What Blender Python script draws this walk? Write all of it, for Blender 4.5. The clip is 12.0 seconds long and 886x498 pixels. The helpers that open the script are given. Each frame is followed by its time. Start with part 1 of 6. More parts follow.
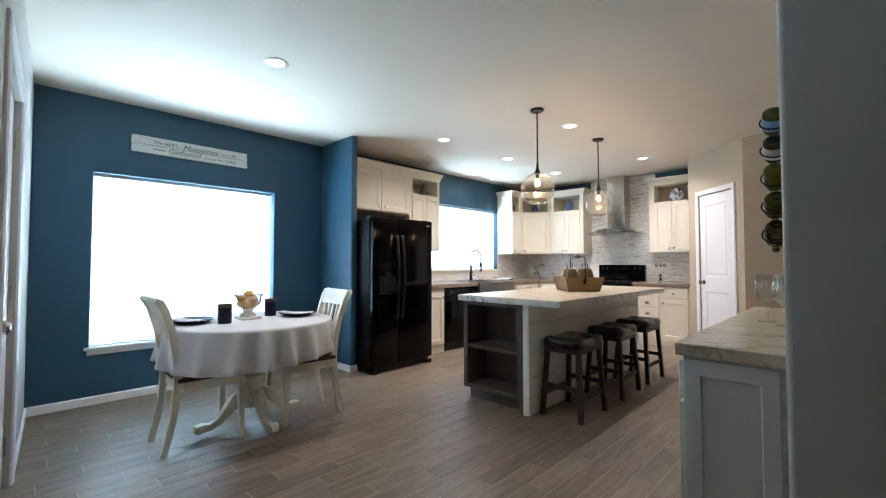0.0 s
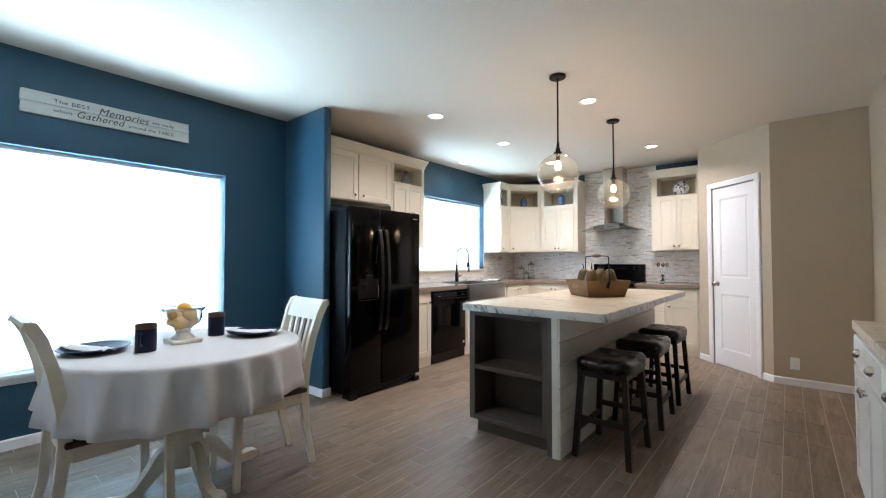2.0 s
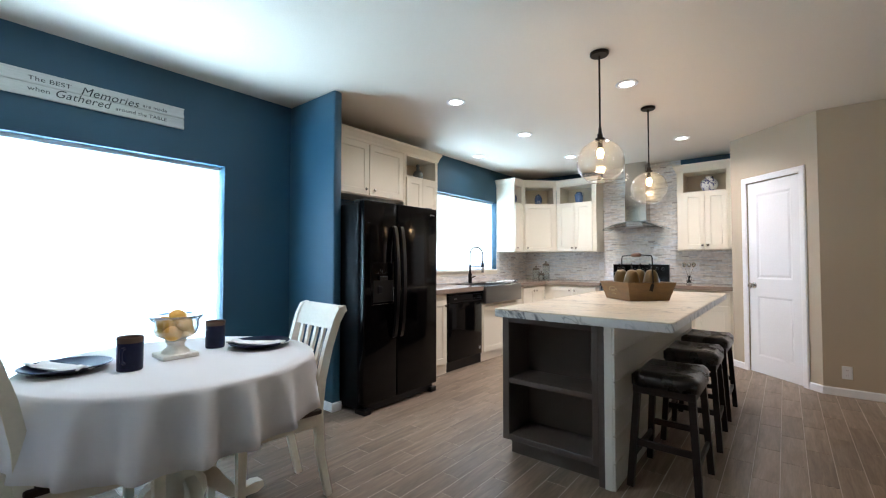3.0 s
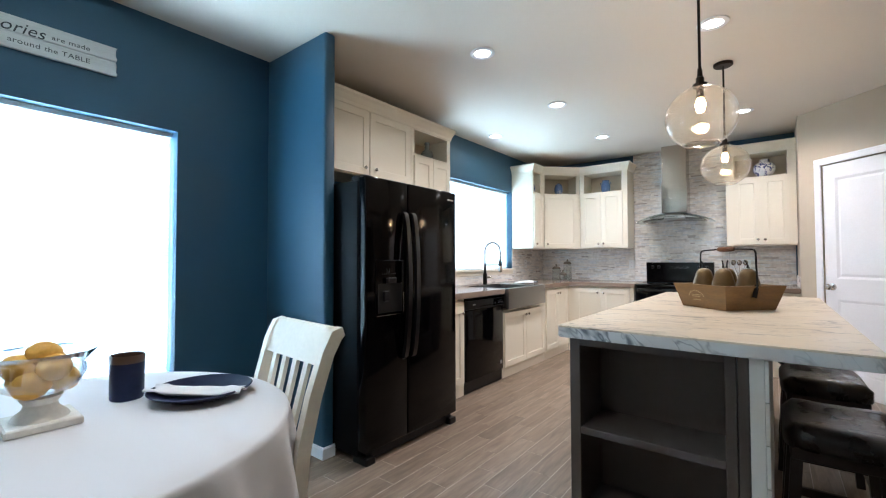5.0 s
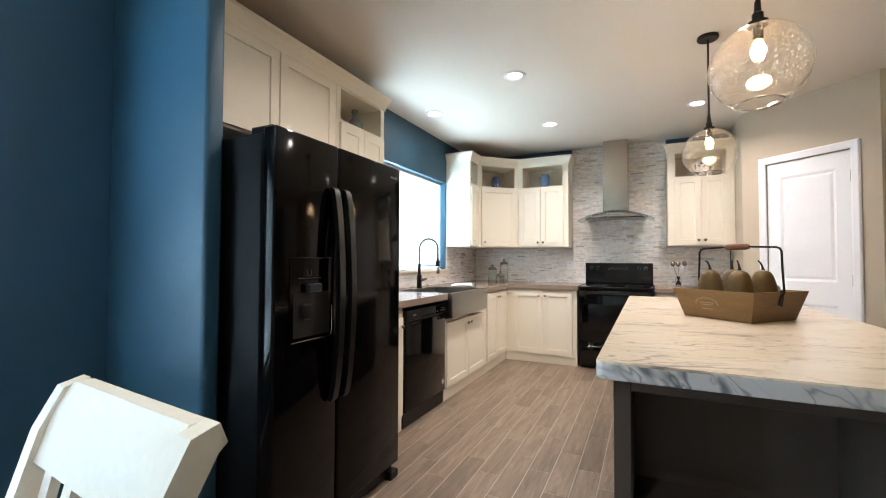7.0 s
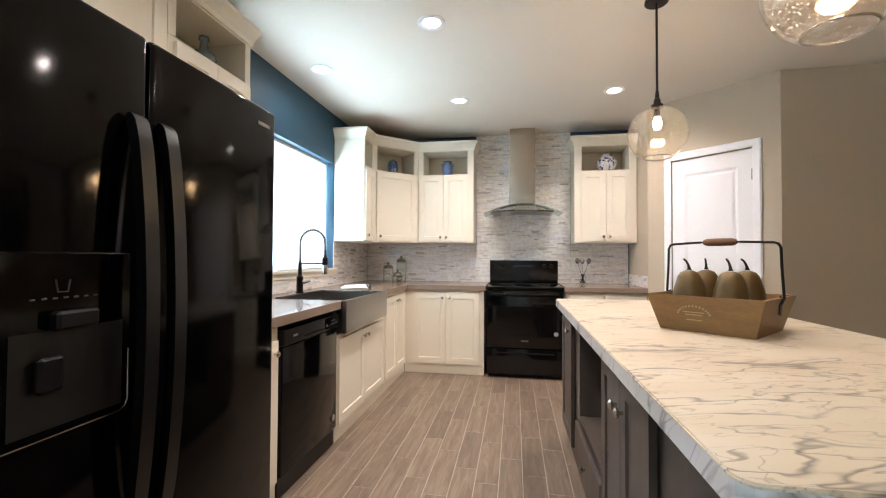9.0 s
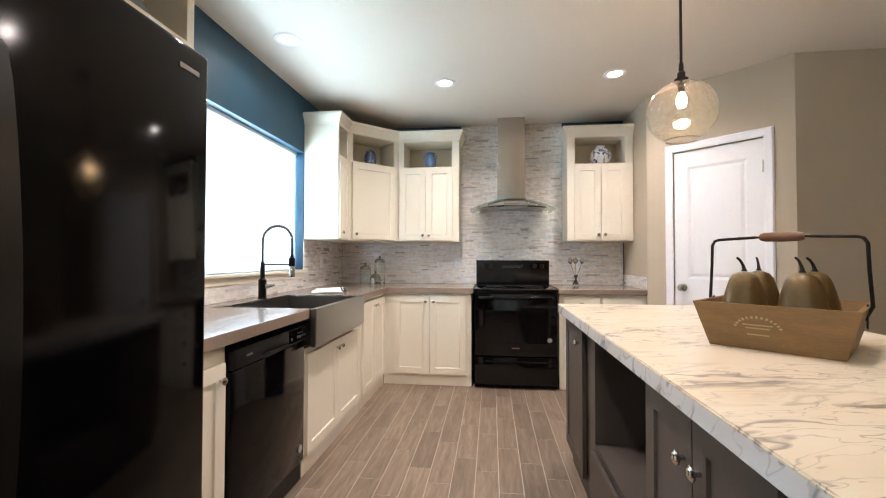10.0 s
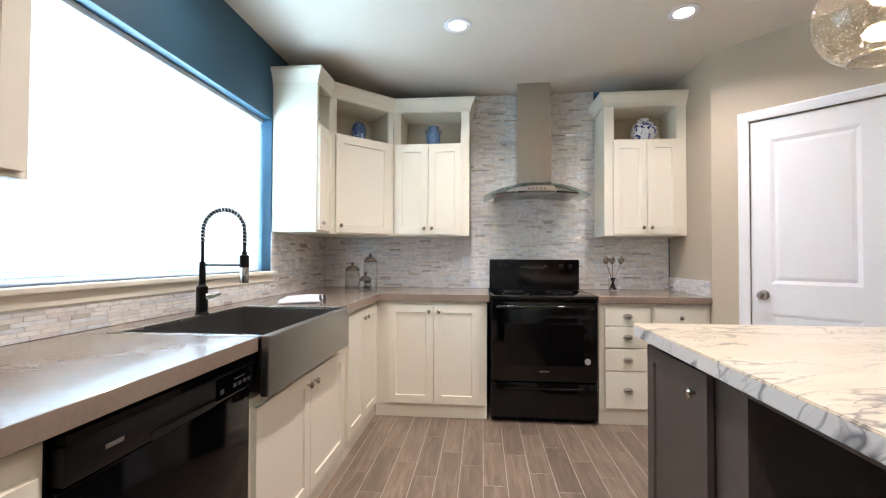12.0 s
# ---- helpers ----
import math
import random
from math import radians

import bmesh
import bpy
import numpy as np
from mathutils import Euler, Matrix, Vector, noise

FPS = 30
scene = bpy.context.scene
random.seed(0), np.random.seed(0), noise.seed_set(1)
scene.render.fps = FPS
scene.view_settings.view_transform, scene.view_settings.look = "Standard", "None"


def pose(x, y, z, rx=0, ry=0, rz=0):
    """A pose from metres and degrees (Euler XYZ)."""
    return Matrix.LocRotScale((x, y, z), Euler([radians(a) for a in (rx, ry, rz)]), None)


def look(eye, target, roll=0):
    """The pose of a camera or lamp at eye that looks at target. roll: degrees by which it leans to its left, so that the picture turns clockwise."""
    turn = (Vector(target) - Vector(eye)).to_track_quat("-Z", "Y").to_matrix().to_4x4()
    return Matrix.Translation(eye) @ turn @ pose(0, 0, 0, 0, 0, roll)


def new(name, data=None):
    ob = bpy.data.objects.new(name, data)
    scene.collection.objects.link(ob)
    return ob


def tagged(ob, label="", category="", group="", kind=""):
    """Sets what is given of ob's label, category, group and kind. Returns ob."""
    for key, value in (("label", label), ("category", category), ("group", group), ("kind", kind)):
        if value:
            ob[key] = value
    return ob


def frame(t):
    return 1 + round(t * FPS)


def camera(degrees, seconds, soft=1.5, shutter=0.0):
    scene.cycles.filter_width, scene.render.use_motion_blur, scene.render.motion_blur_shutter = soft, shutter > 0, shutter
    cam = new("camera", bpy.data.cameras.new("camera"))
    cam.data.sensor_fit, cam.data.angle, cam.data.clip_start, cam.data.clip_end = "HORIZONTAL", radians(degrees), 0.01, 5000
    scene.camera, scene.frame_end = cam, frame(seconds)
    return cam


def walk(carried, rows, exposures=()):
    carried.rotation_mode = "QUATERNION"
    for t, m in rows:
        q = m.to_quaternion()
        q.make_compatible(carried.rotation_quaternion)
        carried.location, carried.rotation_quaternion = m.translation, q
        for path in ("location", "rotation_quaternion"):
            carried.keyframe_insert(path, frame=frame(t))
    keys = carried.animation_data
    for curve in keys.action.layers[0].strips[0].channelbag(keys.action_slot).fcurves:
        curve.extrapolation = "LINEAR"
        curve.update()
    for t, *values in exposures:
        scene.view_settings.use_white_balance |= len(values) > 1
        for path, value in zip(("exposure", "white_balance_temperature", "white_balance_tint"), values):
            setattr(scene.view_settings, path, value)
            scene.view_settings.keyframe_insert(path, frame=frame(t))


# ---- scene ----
cam = camera(93.0, 12.0, soft=1.15)
PATH = [
    (0, (0.048, 0.085, 1.207), (-1.345, 1.518, 1.273), -0.0),
    (0.5, (-0.122, 0.203, 1.224), (-1.461, 1.688, 1.284), -0.1),
    (1, (-0.29, 0.316, 1.235), (-1.585, 1.839, 1.292), 0.0),
    (1.5, (-0.481, 0.39, 1.242), (-1.757, 1.93, 1.295), 0.1),
    (2, (-0.692, 0.474, 1.227), (-1.961, 2.019, 1.283), 0.0),
    (2.5, (-0.885, 0.522, 1.237), (-2.145, 2.075, 1.292), -0.0),
    (3, (-1.078, 0.624, 1.222), (-2.339, 2.175, 1.28), -0.0),
    (3.5, (-1.266, 0.754, 1.226), (-2.524, 2.308, 1.284), -0.1),
    (5.5, (-1.921, 1.277, 1.198), (-3.125, 2.873, 1.25), -0.1),
    (6, (-2.07, 1.409, 1.191), (-3.213, 3.049, 1.243), -0.0),
    (6.5, (-2.262, 1.545, 1.186), (-3.296, 3.256, 1.24), 0.2),
    (7, (-2.4, 1.671, 1.198), (-3.274, 3.469, 1.253), 0.2),
    (7.5, (-2.493, 1.851, 1.196), (-3.186, 3.726, 1.248), 0.2),
    (9.5, (-2.893, 2.505, 1.204), (-3.167, 4.486, 1.245), 0.2),
    (10, (-2.938, 2.708, 1.2), (-3.167, 4.695, 1.242), 0.1),
    (10.5, (-2.98, 2.921, 1.204), (-3.187, 4.91, 1.243), 0.1),
    (11, (-3.046, 3.127, 1.193), (-3.245, 5.116, 1.232), 0.2),
    (11.5, (-3.115, 3.321, 1.197), (-3.309, 5.311, 1.234), 0.2),
    (12, (-3.16, 3.527, 1.194), (-3.346, 5.518, 1.232), 0.2),
]
walk(cam, [(t, look(eye, target, roll)) for t, eye, target, roll in PATH],
     exposures=[(0.0, 0.08, 6000, 10), (5.5, -0.02, 5780, 9), (7.5, 0.06, 6400, 11), (9.5, 0.03, 6400, 12), (12.0, -0.06, 6000, 10)])

# ---- light ----
LAMP_WARM = (1.0, 0.66, 0.40)
LAMP_CAN = (1.0, 0.87, 0.80)
DAY = (0.67, 0.89, 1.0)

world = bpy.data.worlds.new("world")
scene.world = world
world.use_nodes = True
wn = world.node_tree
sky = wn.nodes.new("ShaderNodeTexSky")
sky.sky_type = "NISHITA"
sky.sun_disc = False
sky.sun_elevation = radians(50)
sky.sun_rotation = radians(80)
wn.links.new(sky.outputs[0], wn.nodes["Background"].inputs[0])
wn.nodes["Background"].inputs[1].default_value = 0.1


def lamp(name, kind, m, energy, colour, **kw):
    data = bpy.data.lights.new(name, kind)
    data.energy, data.color = energy, colour
    if kind == "AREA":
        data.shape = kw.get("shape", "RECTANGLE")
        data.size = kw.get("size", 0.1)
        if data.shape == "RECTANGLE":
            data.size_y = kw.get("size_y", 0.1)
        data.spread = kw.get("spread", math.pi)
    else:
        data.shadow_soft_size = kw.get("size", 0.03)
    ob = new(name, data)
    ob.matrix_world = m
    return ob


# the sky's light in the two window openings
lamp("daylight_dining", "AREA", look((-5.05, 1.37, 1.35), (0, 1.37, 1.2)), 430, DAY, size=1.75, size_y=1.75)
lamp("daylight_kitchen", "AREA", look((-5.05, 5.45, 1.68), (0, 5.45, 1.4)), 235, DAY, size=1.85, size_y=1.3)

# ---- materials ----
def S(r, g, b):
    return tuple(((c / 255) / 12.92 if c <= 10 else ((c / 255 + 0.055) / 1.055) ** 2.4) for c in (r, g, b)) + (1,)


def material(name):
    m = bpy.data.materials.new(name)
    m.use_nodes = True
    nt = m.node_tree
    return m, nt, nt.nodes["Principled BSDF"]


def node(nt, kind, **values):
    n = nt.nodes.new(kind)
    for k, v in values.items():
        n.inputs[k.replace("_", " ")].default_value = v
    return n


def surface(name, colour, rough=0.5, metal=0.0, vary=0.06, scale=3.0, fine=60.0, bump=0.05, spec=0.5, coat=0.0, stretch=(1, 1, 1), rnd=0.0, rvar=0.08):
    """A painted, stone, wood or metal surface with broad and fine variation."""
    m, nt, b = material(name)
    tc = nt.nodes.new("ShaderNodeTexCoord")
    mp = node(nt, "ShaderNodeMapping", Scale=stretch)
    nt.links.new(tc.outputs["Object"], mp.inputs[0])
    n1 = node(nt, "ShaderNodeTexNoise", Scale=scale, Detail=5.0)
    n2 = node(nt, "ShaderNodeTexNoise", Scale=fine, Detail=3.0)
    for n in (n1, n2):
        nt.links.new(mp.outputs[0], n.inputs["Vector"])
    add = nt.nodes.new("ShaderNodeMath")
    add.operation = "ADD"
    nt.links.new(n1.outputs["Fac"], add.inputs[0])
    nt.links.new(n2.outputs["Fac"], add.inputs[1])
    rng = node(nt, "ShaderNodeMapRange")
    rng.inputs["From Min"].default_value, rng.inputs["From Max"].default_value = 0.55, 1.45
    rng.inputs["To Min"].default_value, rng.inputs["To Max"].default_value = 1 - vary, 1 + vary
    nt.links.new(add.outputs[0], rng.inputs["Value"])
    hsv = node(nt, "ShaderNodeHueSaturation", Color=colour)
    if rnd:
        oi = nt.nodes.new("ShaderNodeObjectInfo")
        r2 = node(nt, "ShaderNodeMapRange")
        r2.inputs["To Min"].default_value, r2.inputs["To Max"].default_value = 1 - rnd, 1 + rnd
        nt.links.new(oi.outputs["Random"], r2.inputs["Value"])
        mul = nt.nodes.new("ShaderNodeMath")
        mul.operation = "MULTIPLY"
        nt.links.new(rng.outputs[0], mul.inputs[0])
        nt.links.new(r2.outputs[0], mul.inputs[1])
        nt.links.new(mul.outputs[0], hsv.inputs["Value"])
    else:
        nt.links.new(rng.outputs[0], hsv.inputs["Value"])
    nt.links.new(hsv.outputs[0], b.inputs["Base Color"])
    rr = node(nt, "ShaderNodeMapRange")
    rr.inputs["To Min"].default_value, rr.inputs["To Max"].default_value = max(rough - rvar, 0.02), min(rough + rvar, 1)
    nt.links.new(n1.outputs["Fac"], rr.inputs["Value"])
    nt.links.new(rr.outputs[0], b.inputs["Roughness"])
    b.inputs["Metallic"].default_value = metal
    b.inputs["Specular IOR Level"].default_value = spec
    b.inputs["Coat Weight"].default_value = coat
    if bump:
        bp = node(nt, "ShaderNodeBump", Strength=bump, Distance=0.01)
        nt.links.new(n2.outputs["Fac"], bp.inputs["Height"])
        nt.links.new(bp.outputs[0], b.inputs["Normal"])
    return m


def glowing(name, colour, strength):
    m, nt, b = material(name)
    b.inputs["Base Color"].default_value = (0.8, 0.8, 0.8, 1)
    b.inputs["Emission Color"].default_value = colour
    b.inputs["Emission Strength"].default_value = strength
    return m


def thin_glass(name, tint=(1, 1, 1, 1), gloss=1.45, rough=0.0, seeds=False):
    m, nt, b = material(name)
    out = nt.nodes["Material Output"]
    tr = node(nt, "ShaderNodeBsdfTransparent", Color=tint)
    gl = node(nt, "ShaderNodeBsdfGlossy", Roughness=rough)
    lw = node(nt, "ShaderNodeLayerWeight", Blend=0.5)
    pw = nt.nodes.new("ShaderNodeMath")
    pw.operation = "POWER"
    pw.inputs[1].default_value = 4.0
    nt.links.new(lw.outputs["Facing"], pw.inputs[0])
    fr = nt.nodes.new("ShaderNodeMath")
    fr.operation = "MULTIPLY_ADD"
    fr.inputs[1].default_value, fr.inputs[2].default_value = (gloss - 1) * 1.1, (gloss - 1) * 0.07
    nt.links.new(pw.outputs[0], fr.inputs[0])
    mx = nt.nodes.new("ShaderNodeMixShader")
    nt.links.new(fr.outputs[0], mx.inputs[0])
    nt.links.new(tr.outputs[0], mx.inputs[1])
    nt.links.new(gl.outputs[0], mx.inputs[2])
    if seeds:
        tc = nt.nodes.new("ShaderNodeTexCoord")
        vo = node(nt, "ShaderNodeTexVoronoi", Scale=75.0)
        nt.links.new(tc.outputs["Object"], vo.inputs["Vector"])
        bp = node(nt, "ShaderNodeBump", Strength=0.5, Distance=0.004)
        cr = node(nt, "ShaderNodeMapRange")
        cr.inputs["From Min"].default_value, cr.inputs["From Max"].default_value = 0.05, 0.25
        nt.links.new(vo.outputs["Distance"], cr.inputs["Value"])
        nt.links.new(cr.outputs[0], bp.inputs["Height"])
        nt.links.new(bp.outputs[0], gl.inputs["Normal"])
        bub = node(nt, "ShaderNodeTexVoronoi", Scale=95.0)
        nt.links.new(tc.outputs["Object"], bub.inputs["Vector"])
        lt = nt.nodes.new("ShaderNodeMath")
        lt.operation = "LESS_THAN"
        lt.inputs[1].default_value = 0.15
        nt.links.new(bub.outputs["Distance"], lt.inputs[0])
        half = nt.nodes.new("ShaderNodeMath")
        half.operation = "MULTIPLY_ADD"
        half.inputs[1].default_value, half.inputs[2].default_value = 0.85, 0.003
        nt.links.new(lt.outputs[0], half.inputs[0])
        tl = node(nt, "ShaderNodeBsdfTranslucent", Color=(1, 1, 1, 1))
        m2 = nt.nodes.new("ShaderNodeMixShader")
        nt.links.new(half.outputs[0], m2.inputs[0])
        nt.links.new(mx.outputs[0], m2.inputs[1])
        nt.links.new(tl.outputs[0], m2.inputs[2])
        mx = m2
    nt.links.new(mx.outputs[0], out.inputs["Surface"])
    nt.nodes.remove(b)
    return m


def translucent_white(name, colour, amount, weave=0.0):
    m, nt, b = material(name)
    out = nt.nodes["Material Output"]
    b.inputs["Base Color"].default_value = colour
    b.inputs["Roughness"].default_value = 0.55
    tl = node(nt, "ShaderNodeBsdfTranslucent", Color=colour)
    if weave:
        b.inputs["Roughness"].default_value = 0.9
        tc = nt.nodes.new("ShaderNodeTexCoord")
        n = node(nt, "ShaderNodeTexNoise", Scale=weave, Detail=2.0)
        nt.links.new(tc.outputs["Object"], n.inputs["Vector"])
        bp = node(nt, "ShaderNodeBump", Strength=0.1, Distance=0.004)
        nt.links.new(n.outputs["Fac"], bp.inputs["Height"])
        nt.links.new(bp.outputs[0], b.inputs["Normal"])
    mx = node(nt, "ShaderNodeMixShader", Fac=amount)
    nt.links.new(b.outputs[0], mx.inputs[1])
    nt.links.new(tl.outputs[0], mx.inputs[2])
    nt.links.new(mx.outputs[0], out.inputs["Surface"])
    return m


def veined(name, base, warm, vein, scale=1.0, stretch=(0.85, 2.6, 1.5), turns=((0.0, 0.0, radians(-14)),), weights=(0.75, 0.65, 0.4)):
    """White marble-look laminate: cloudy ground, long warped veins, fine cracks."""
    m, nt, b = material(name)
    tc = nt.nodes.new("ShaderNodeTexCoord")
    last = tc.outputs["Object"]
    for turn in turns:
        tm_ = node(nt, "ShaderNodeMapping", Rotation=turn)
        nt.links.new(last, tm_.inputs[0])
        last = tm_.outputs[0]
    mp = node(nt, "ShaderNodeMapping", Scale=tuple(scale * c for c in stretch))
    nt.links.new(last, mp.inputs[0])
    warp = node(nt, "ShaderNodeTexNoise", Scale=1.8, Detail=3.5, Roughness=0.5)
    nt.links.new(mp.outputs[0], warp.inputs["Vector"])
    mixv = nt.nodes.new("ShaderNodeVectorMath")
    mixv.operation = "MULTIPLY_ADD"
    mixv.inputs[1].default_value = (0.75, 0.75, 0.75)
    nt.links.new(warp.outputs["Color"], mixv.inputs[0])
    nt.links.new(mp.outputs[0], mixv.inputs[2])
    def vein_mask(sc, lo, hi):
        n = node(nt, "ShaderNodeTexNoise", Scale=sc, Detail=2.6, Roughness=0.5)
        nt.links.new(mixv.outputs[0], n.inputs["Vector"])
        sub = nt.nodes.new("ShaderNodeMath")
        sub.operation = "SUBTRACT"
        sub.inputs[1].default_value = 0.5
        nt.links.new(n.outputs["Fac"], sub.inputs[0])
        ab = nt.nodes.new("ShaderNodeMath")
        ab.operation = "ABSOLUTE"
        nt.links.new(sub.outputs[0], ab.inputs[0])
        r = node(nt, "ShaderNodeMapRange")
        r.inputs["From Min"].default_value, r.inputs["From Max"].default_value = lo, hi
        r.inputs["To Min"].default_value, r.inputs["To Max"].default_value = 1, 0
        nt.links.new(ab.outputs[0], r.inputs["Value"])
        return r
    thick, thin, hair = vein_mask(1.4, 0.001, 0.017), vein_mask(2.7, 0.001, 0.015), vein_mask(5.0, 0.001, 0.015)
    patch = node(nt, "ShaderNodeTexNoise", Scale=1.3, Detail=2.0)
    nt.links.new(mp.outputs[0], patch.inputs["Vector"])
    pr = node(nt, "ShaderNodeMapRange")
    pr.inputs["From Min"].default_value, pr.inputs["From Max"].default_value = 0.30, 0.52
    nt.links.new(patch.outputs["Fac"], pr.inputs["Value"])
    cloud = node(nt, "ShaderNodeMix")
    cloud.data_type = "RGBA"
    cloud.inputs[6].default_value, cloud.inputs[7].default_value = base, warm
    nt.links.new(warp.outputs["Fac"], cloud.inputs[0])
    last = cloud.outputs[2]
    for mask, amount in zip((thick, thin, hair), weights):
        mul = nt.nodes.new("ShaderNodeMath")
        mul.operation = "MULTIPLY"
        nt.links.new(mask.outputs[0], mul.inputs[0])
        nt.links.new(pr.outputs[0], mul.inputs[1])
        mu2 = nt.nodes.new("ShaderNodeMath")
        mu2.operation = "MULTIPLY"
        mu2.inputs[1].default_value = amount
        nt.links.new(mul.outputs[0], mu2.inputs[0])
        mx = node(nt, "ShaderNodeMix")
        mx.data_type = "RGBA"
        mx.inputs[7].default_value = vein
        nt.links.new(mu2.outputs[0], mx.inputs[0])
        nt.links.new(last, mx.inputs[6])
        last = mx.outputs[2]
    nt.links.new(last, b.inputs["Base Color"])
    b.inputs["Roughness"].default_value = 0.28
    return m


def plank_tile(name):
    """Grey-brown wood-look porcelain with streaks along its length, each tile a little different."""
    m, nt, b = material(name)
    tc = nt.nodes.new("ShaderNodeTexCoord")
    oi = nt.nodes.new("ShaderNodeObjectInfo")
    geo = nt.nodes.new("ShaderNodeNewGeometry")
    rnd = nt.nodes.new("ShaderNodeMath")
    rnd.operation = "ADD"
    nt.links.new(oi.outputs["Random"], rnd.inputs[0])
    nt.links.new(geo.outputs["Random Per Island"], rnd.inputs[1])
    shift = nt.nodes.new("ShaderNodeVectorMath")
    shift.operation = "MULTIPLY_ADD"
    nt.links.new(rnd.outputs[0], shift.inputs[0])
    shift.inputs[1].default_value = (7.3, 19.1, 3.7)
    nt.links.new(tc.outputs["Object"], shift.inputs[2])
    mp = node(nt, "ShaderNodeMapping", Scale=(1, 0.10, 1))
    nt.links.new(shift.outputs[0], mp.inputs[0])
    n1 = node(nt, "ShaderNodeTexNoise", Scale=26.0, Detail=6.0, Roughness=0.65, Distortion=0.6)
    n2 = node(nt, "ShaderNodeTexNoise", Scale=140.0, Detail=3.0)
    n3 = node(nt, "ShaderNodeTexNoise", Scale=3.5, Detail=3.0)
    for n in (n1, n2):
        nt.links.new(mp.outputs[0], n.inputs["Vector"])
    nt.links.new(shift.outputs[0], n3.inputs["Vector"])
    ramp = nt.nodes.new("ShaderNodeValToRGB")
    ramp.color_ramp.elements[0].position, ramp.color_ramp.elements[1].position = 0.28, 0.74
    ramp.color_ramp.elements[0].color, ramp.color_ramp.elements[1].color = S(99, 84, 71), S(146, 129, 112)
    e = ramp.color_ramp.elements.new(0.52)
    e.color = S(124, 108, 93)
    mix = nt.nodes.new("ShaderNodeMath")
    mix.operation = "MULTIPLY_ADD"
    mix.inputs[1].default_value = 0.25
    nt.links.new(n2.outputs["Fac"], mix.inputs[0])
    nt.links.new(n1.outputs["Fac"], mix.inputs[2])
    sub = nt.nodes.new("ShaderNodeMath")
    sub.operation = "SUBTRACT"
    sub.inputs[1].default_value = 0.125
    nt.links.new(mix.outputs[0], sub.inputs[0])
    nt.links.new(sub.outputs[0], ramp.inputs[0])
    val = node(nt, "ShaderNodeMapRange")
    val.inputs["From Max"].default_value = 1.0
    val.inputs["To Min"].default_value, val.inputs["To Max"].default_value = 0.83, 1.15
    fr = nt.nodes.new("ShaderNodeMath")
    fr.operation = "FRACT"
    nt.links.new(rnd.outputs[0], fr.inputs[0])
    nt.links.new(fr.outputs[0], val.inputs["Value"])
    hsv = nt.nodes.new("ShaderNodeHueSaturation")
    nt.links.new(ramp.outputs[0], hsv.inputs["Color"])
    nt.links.new(val.outputs[0], hsv.inputs["Value"])
    nt.links.new(hsv.outputs[0], b.inputs["Base Color"])
    rr = node(nt, "ShaderNodeMapRange")
    rr.inputs["To Min"].default_value, rr.inputs["To Max"].default_value = 0.34, 0.52
    nt.links.new(n3.outputs["Fac"], rr.inputs["Value"])
    nt.links.new(rr.outputs[0], b.inputs["Roughness"])
    bp = node(nt, "ShaderNodeBump", Strength=0.12, Distance=0.004)
    nt.links.new(n1.outputs["Fac"], bp.inputs["Height"])
    nt.links.new(bp.outputs[0], b.inputs["Normal"])
    return m


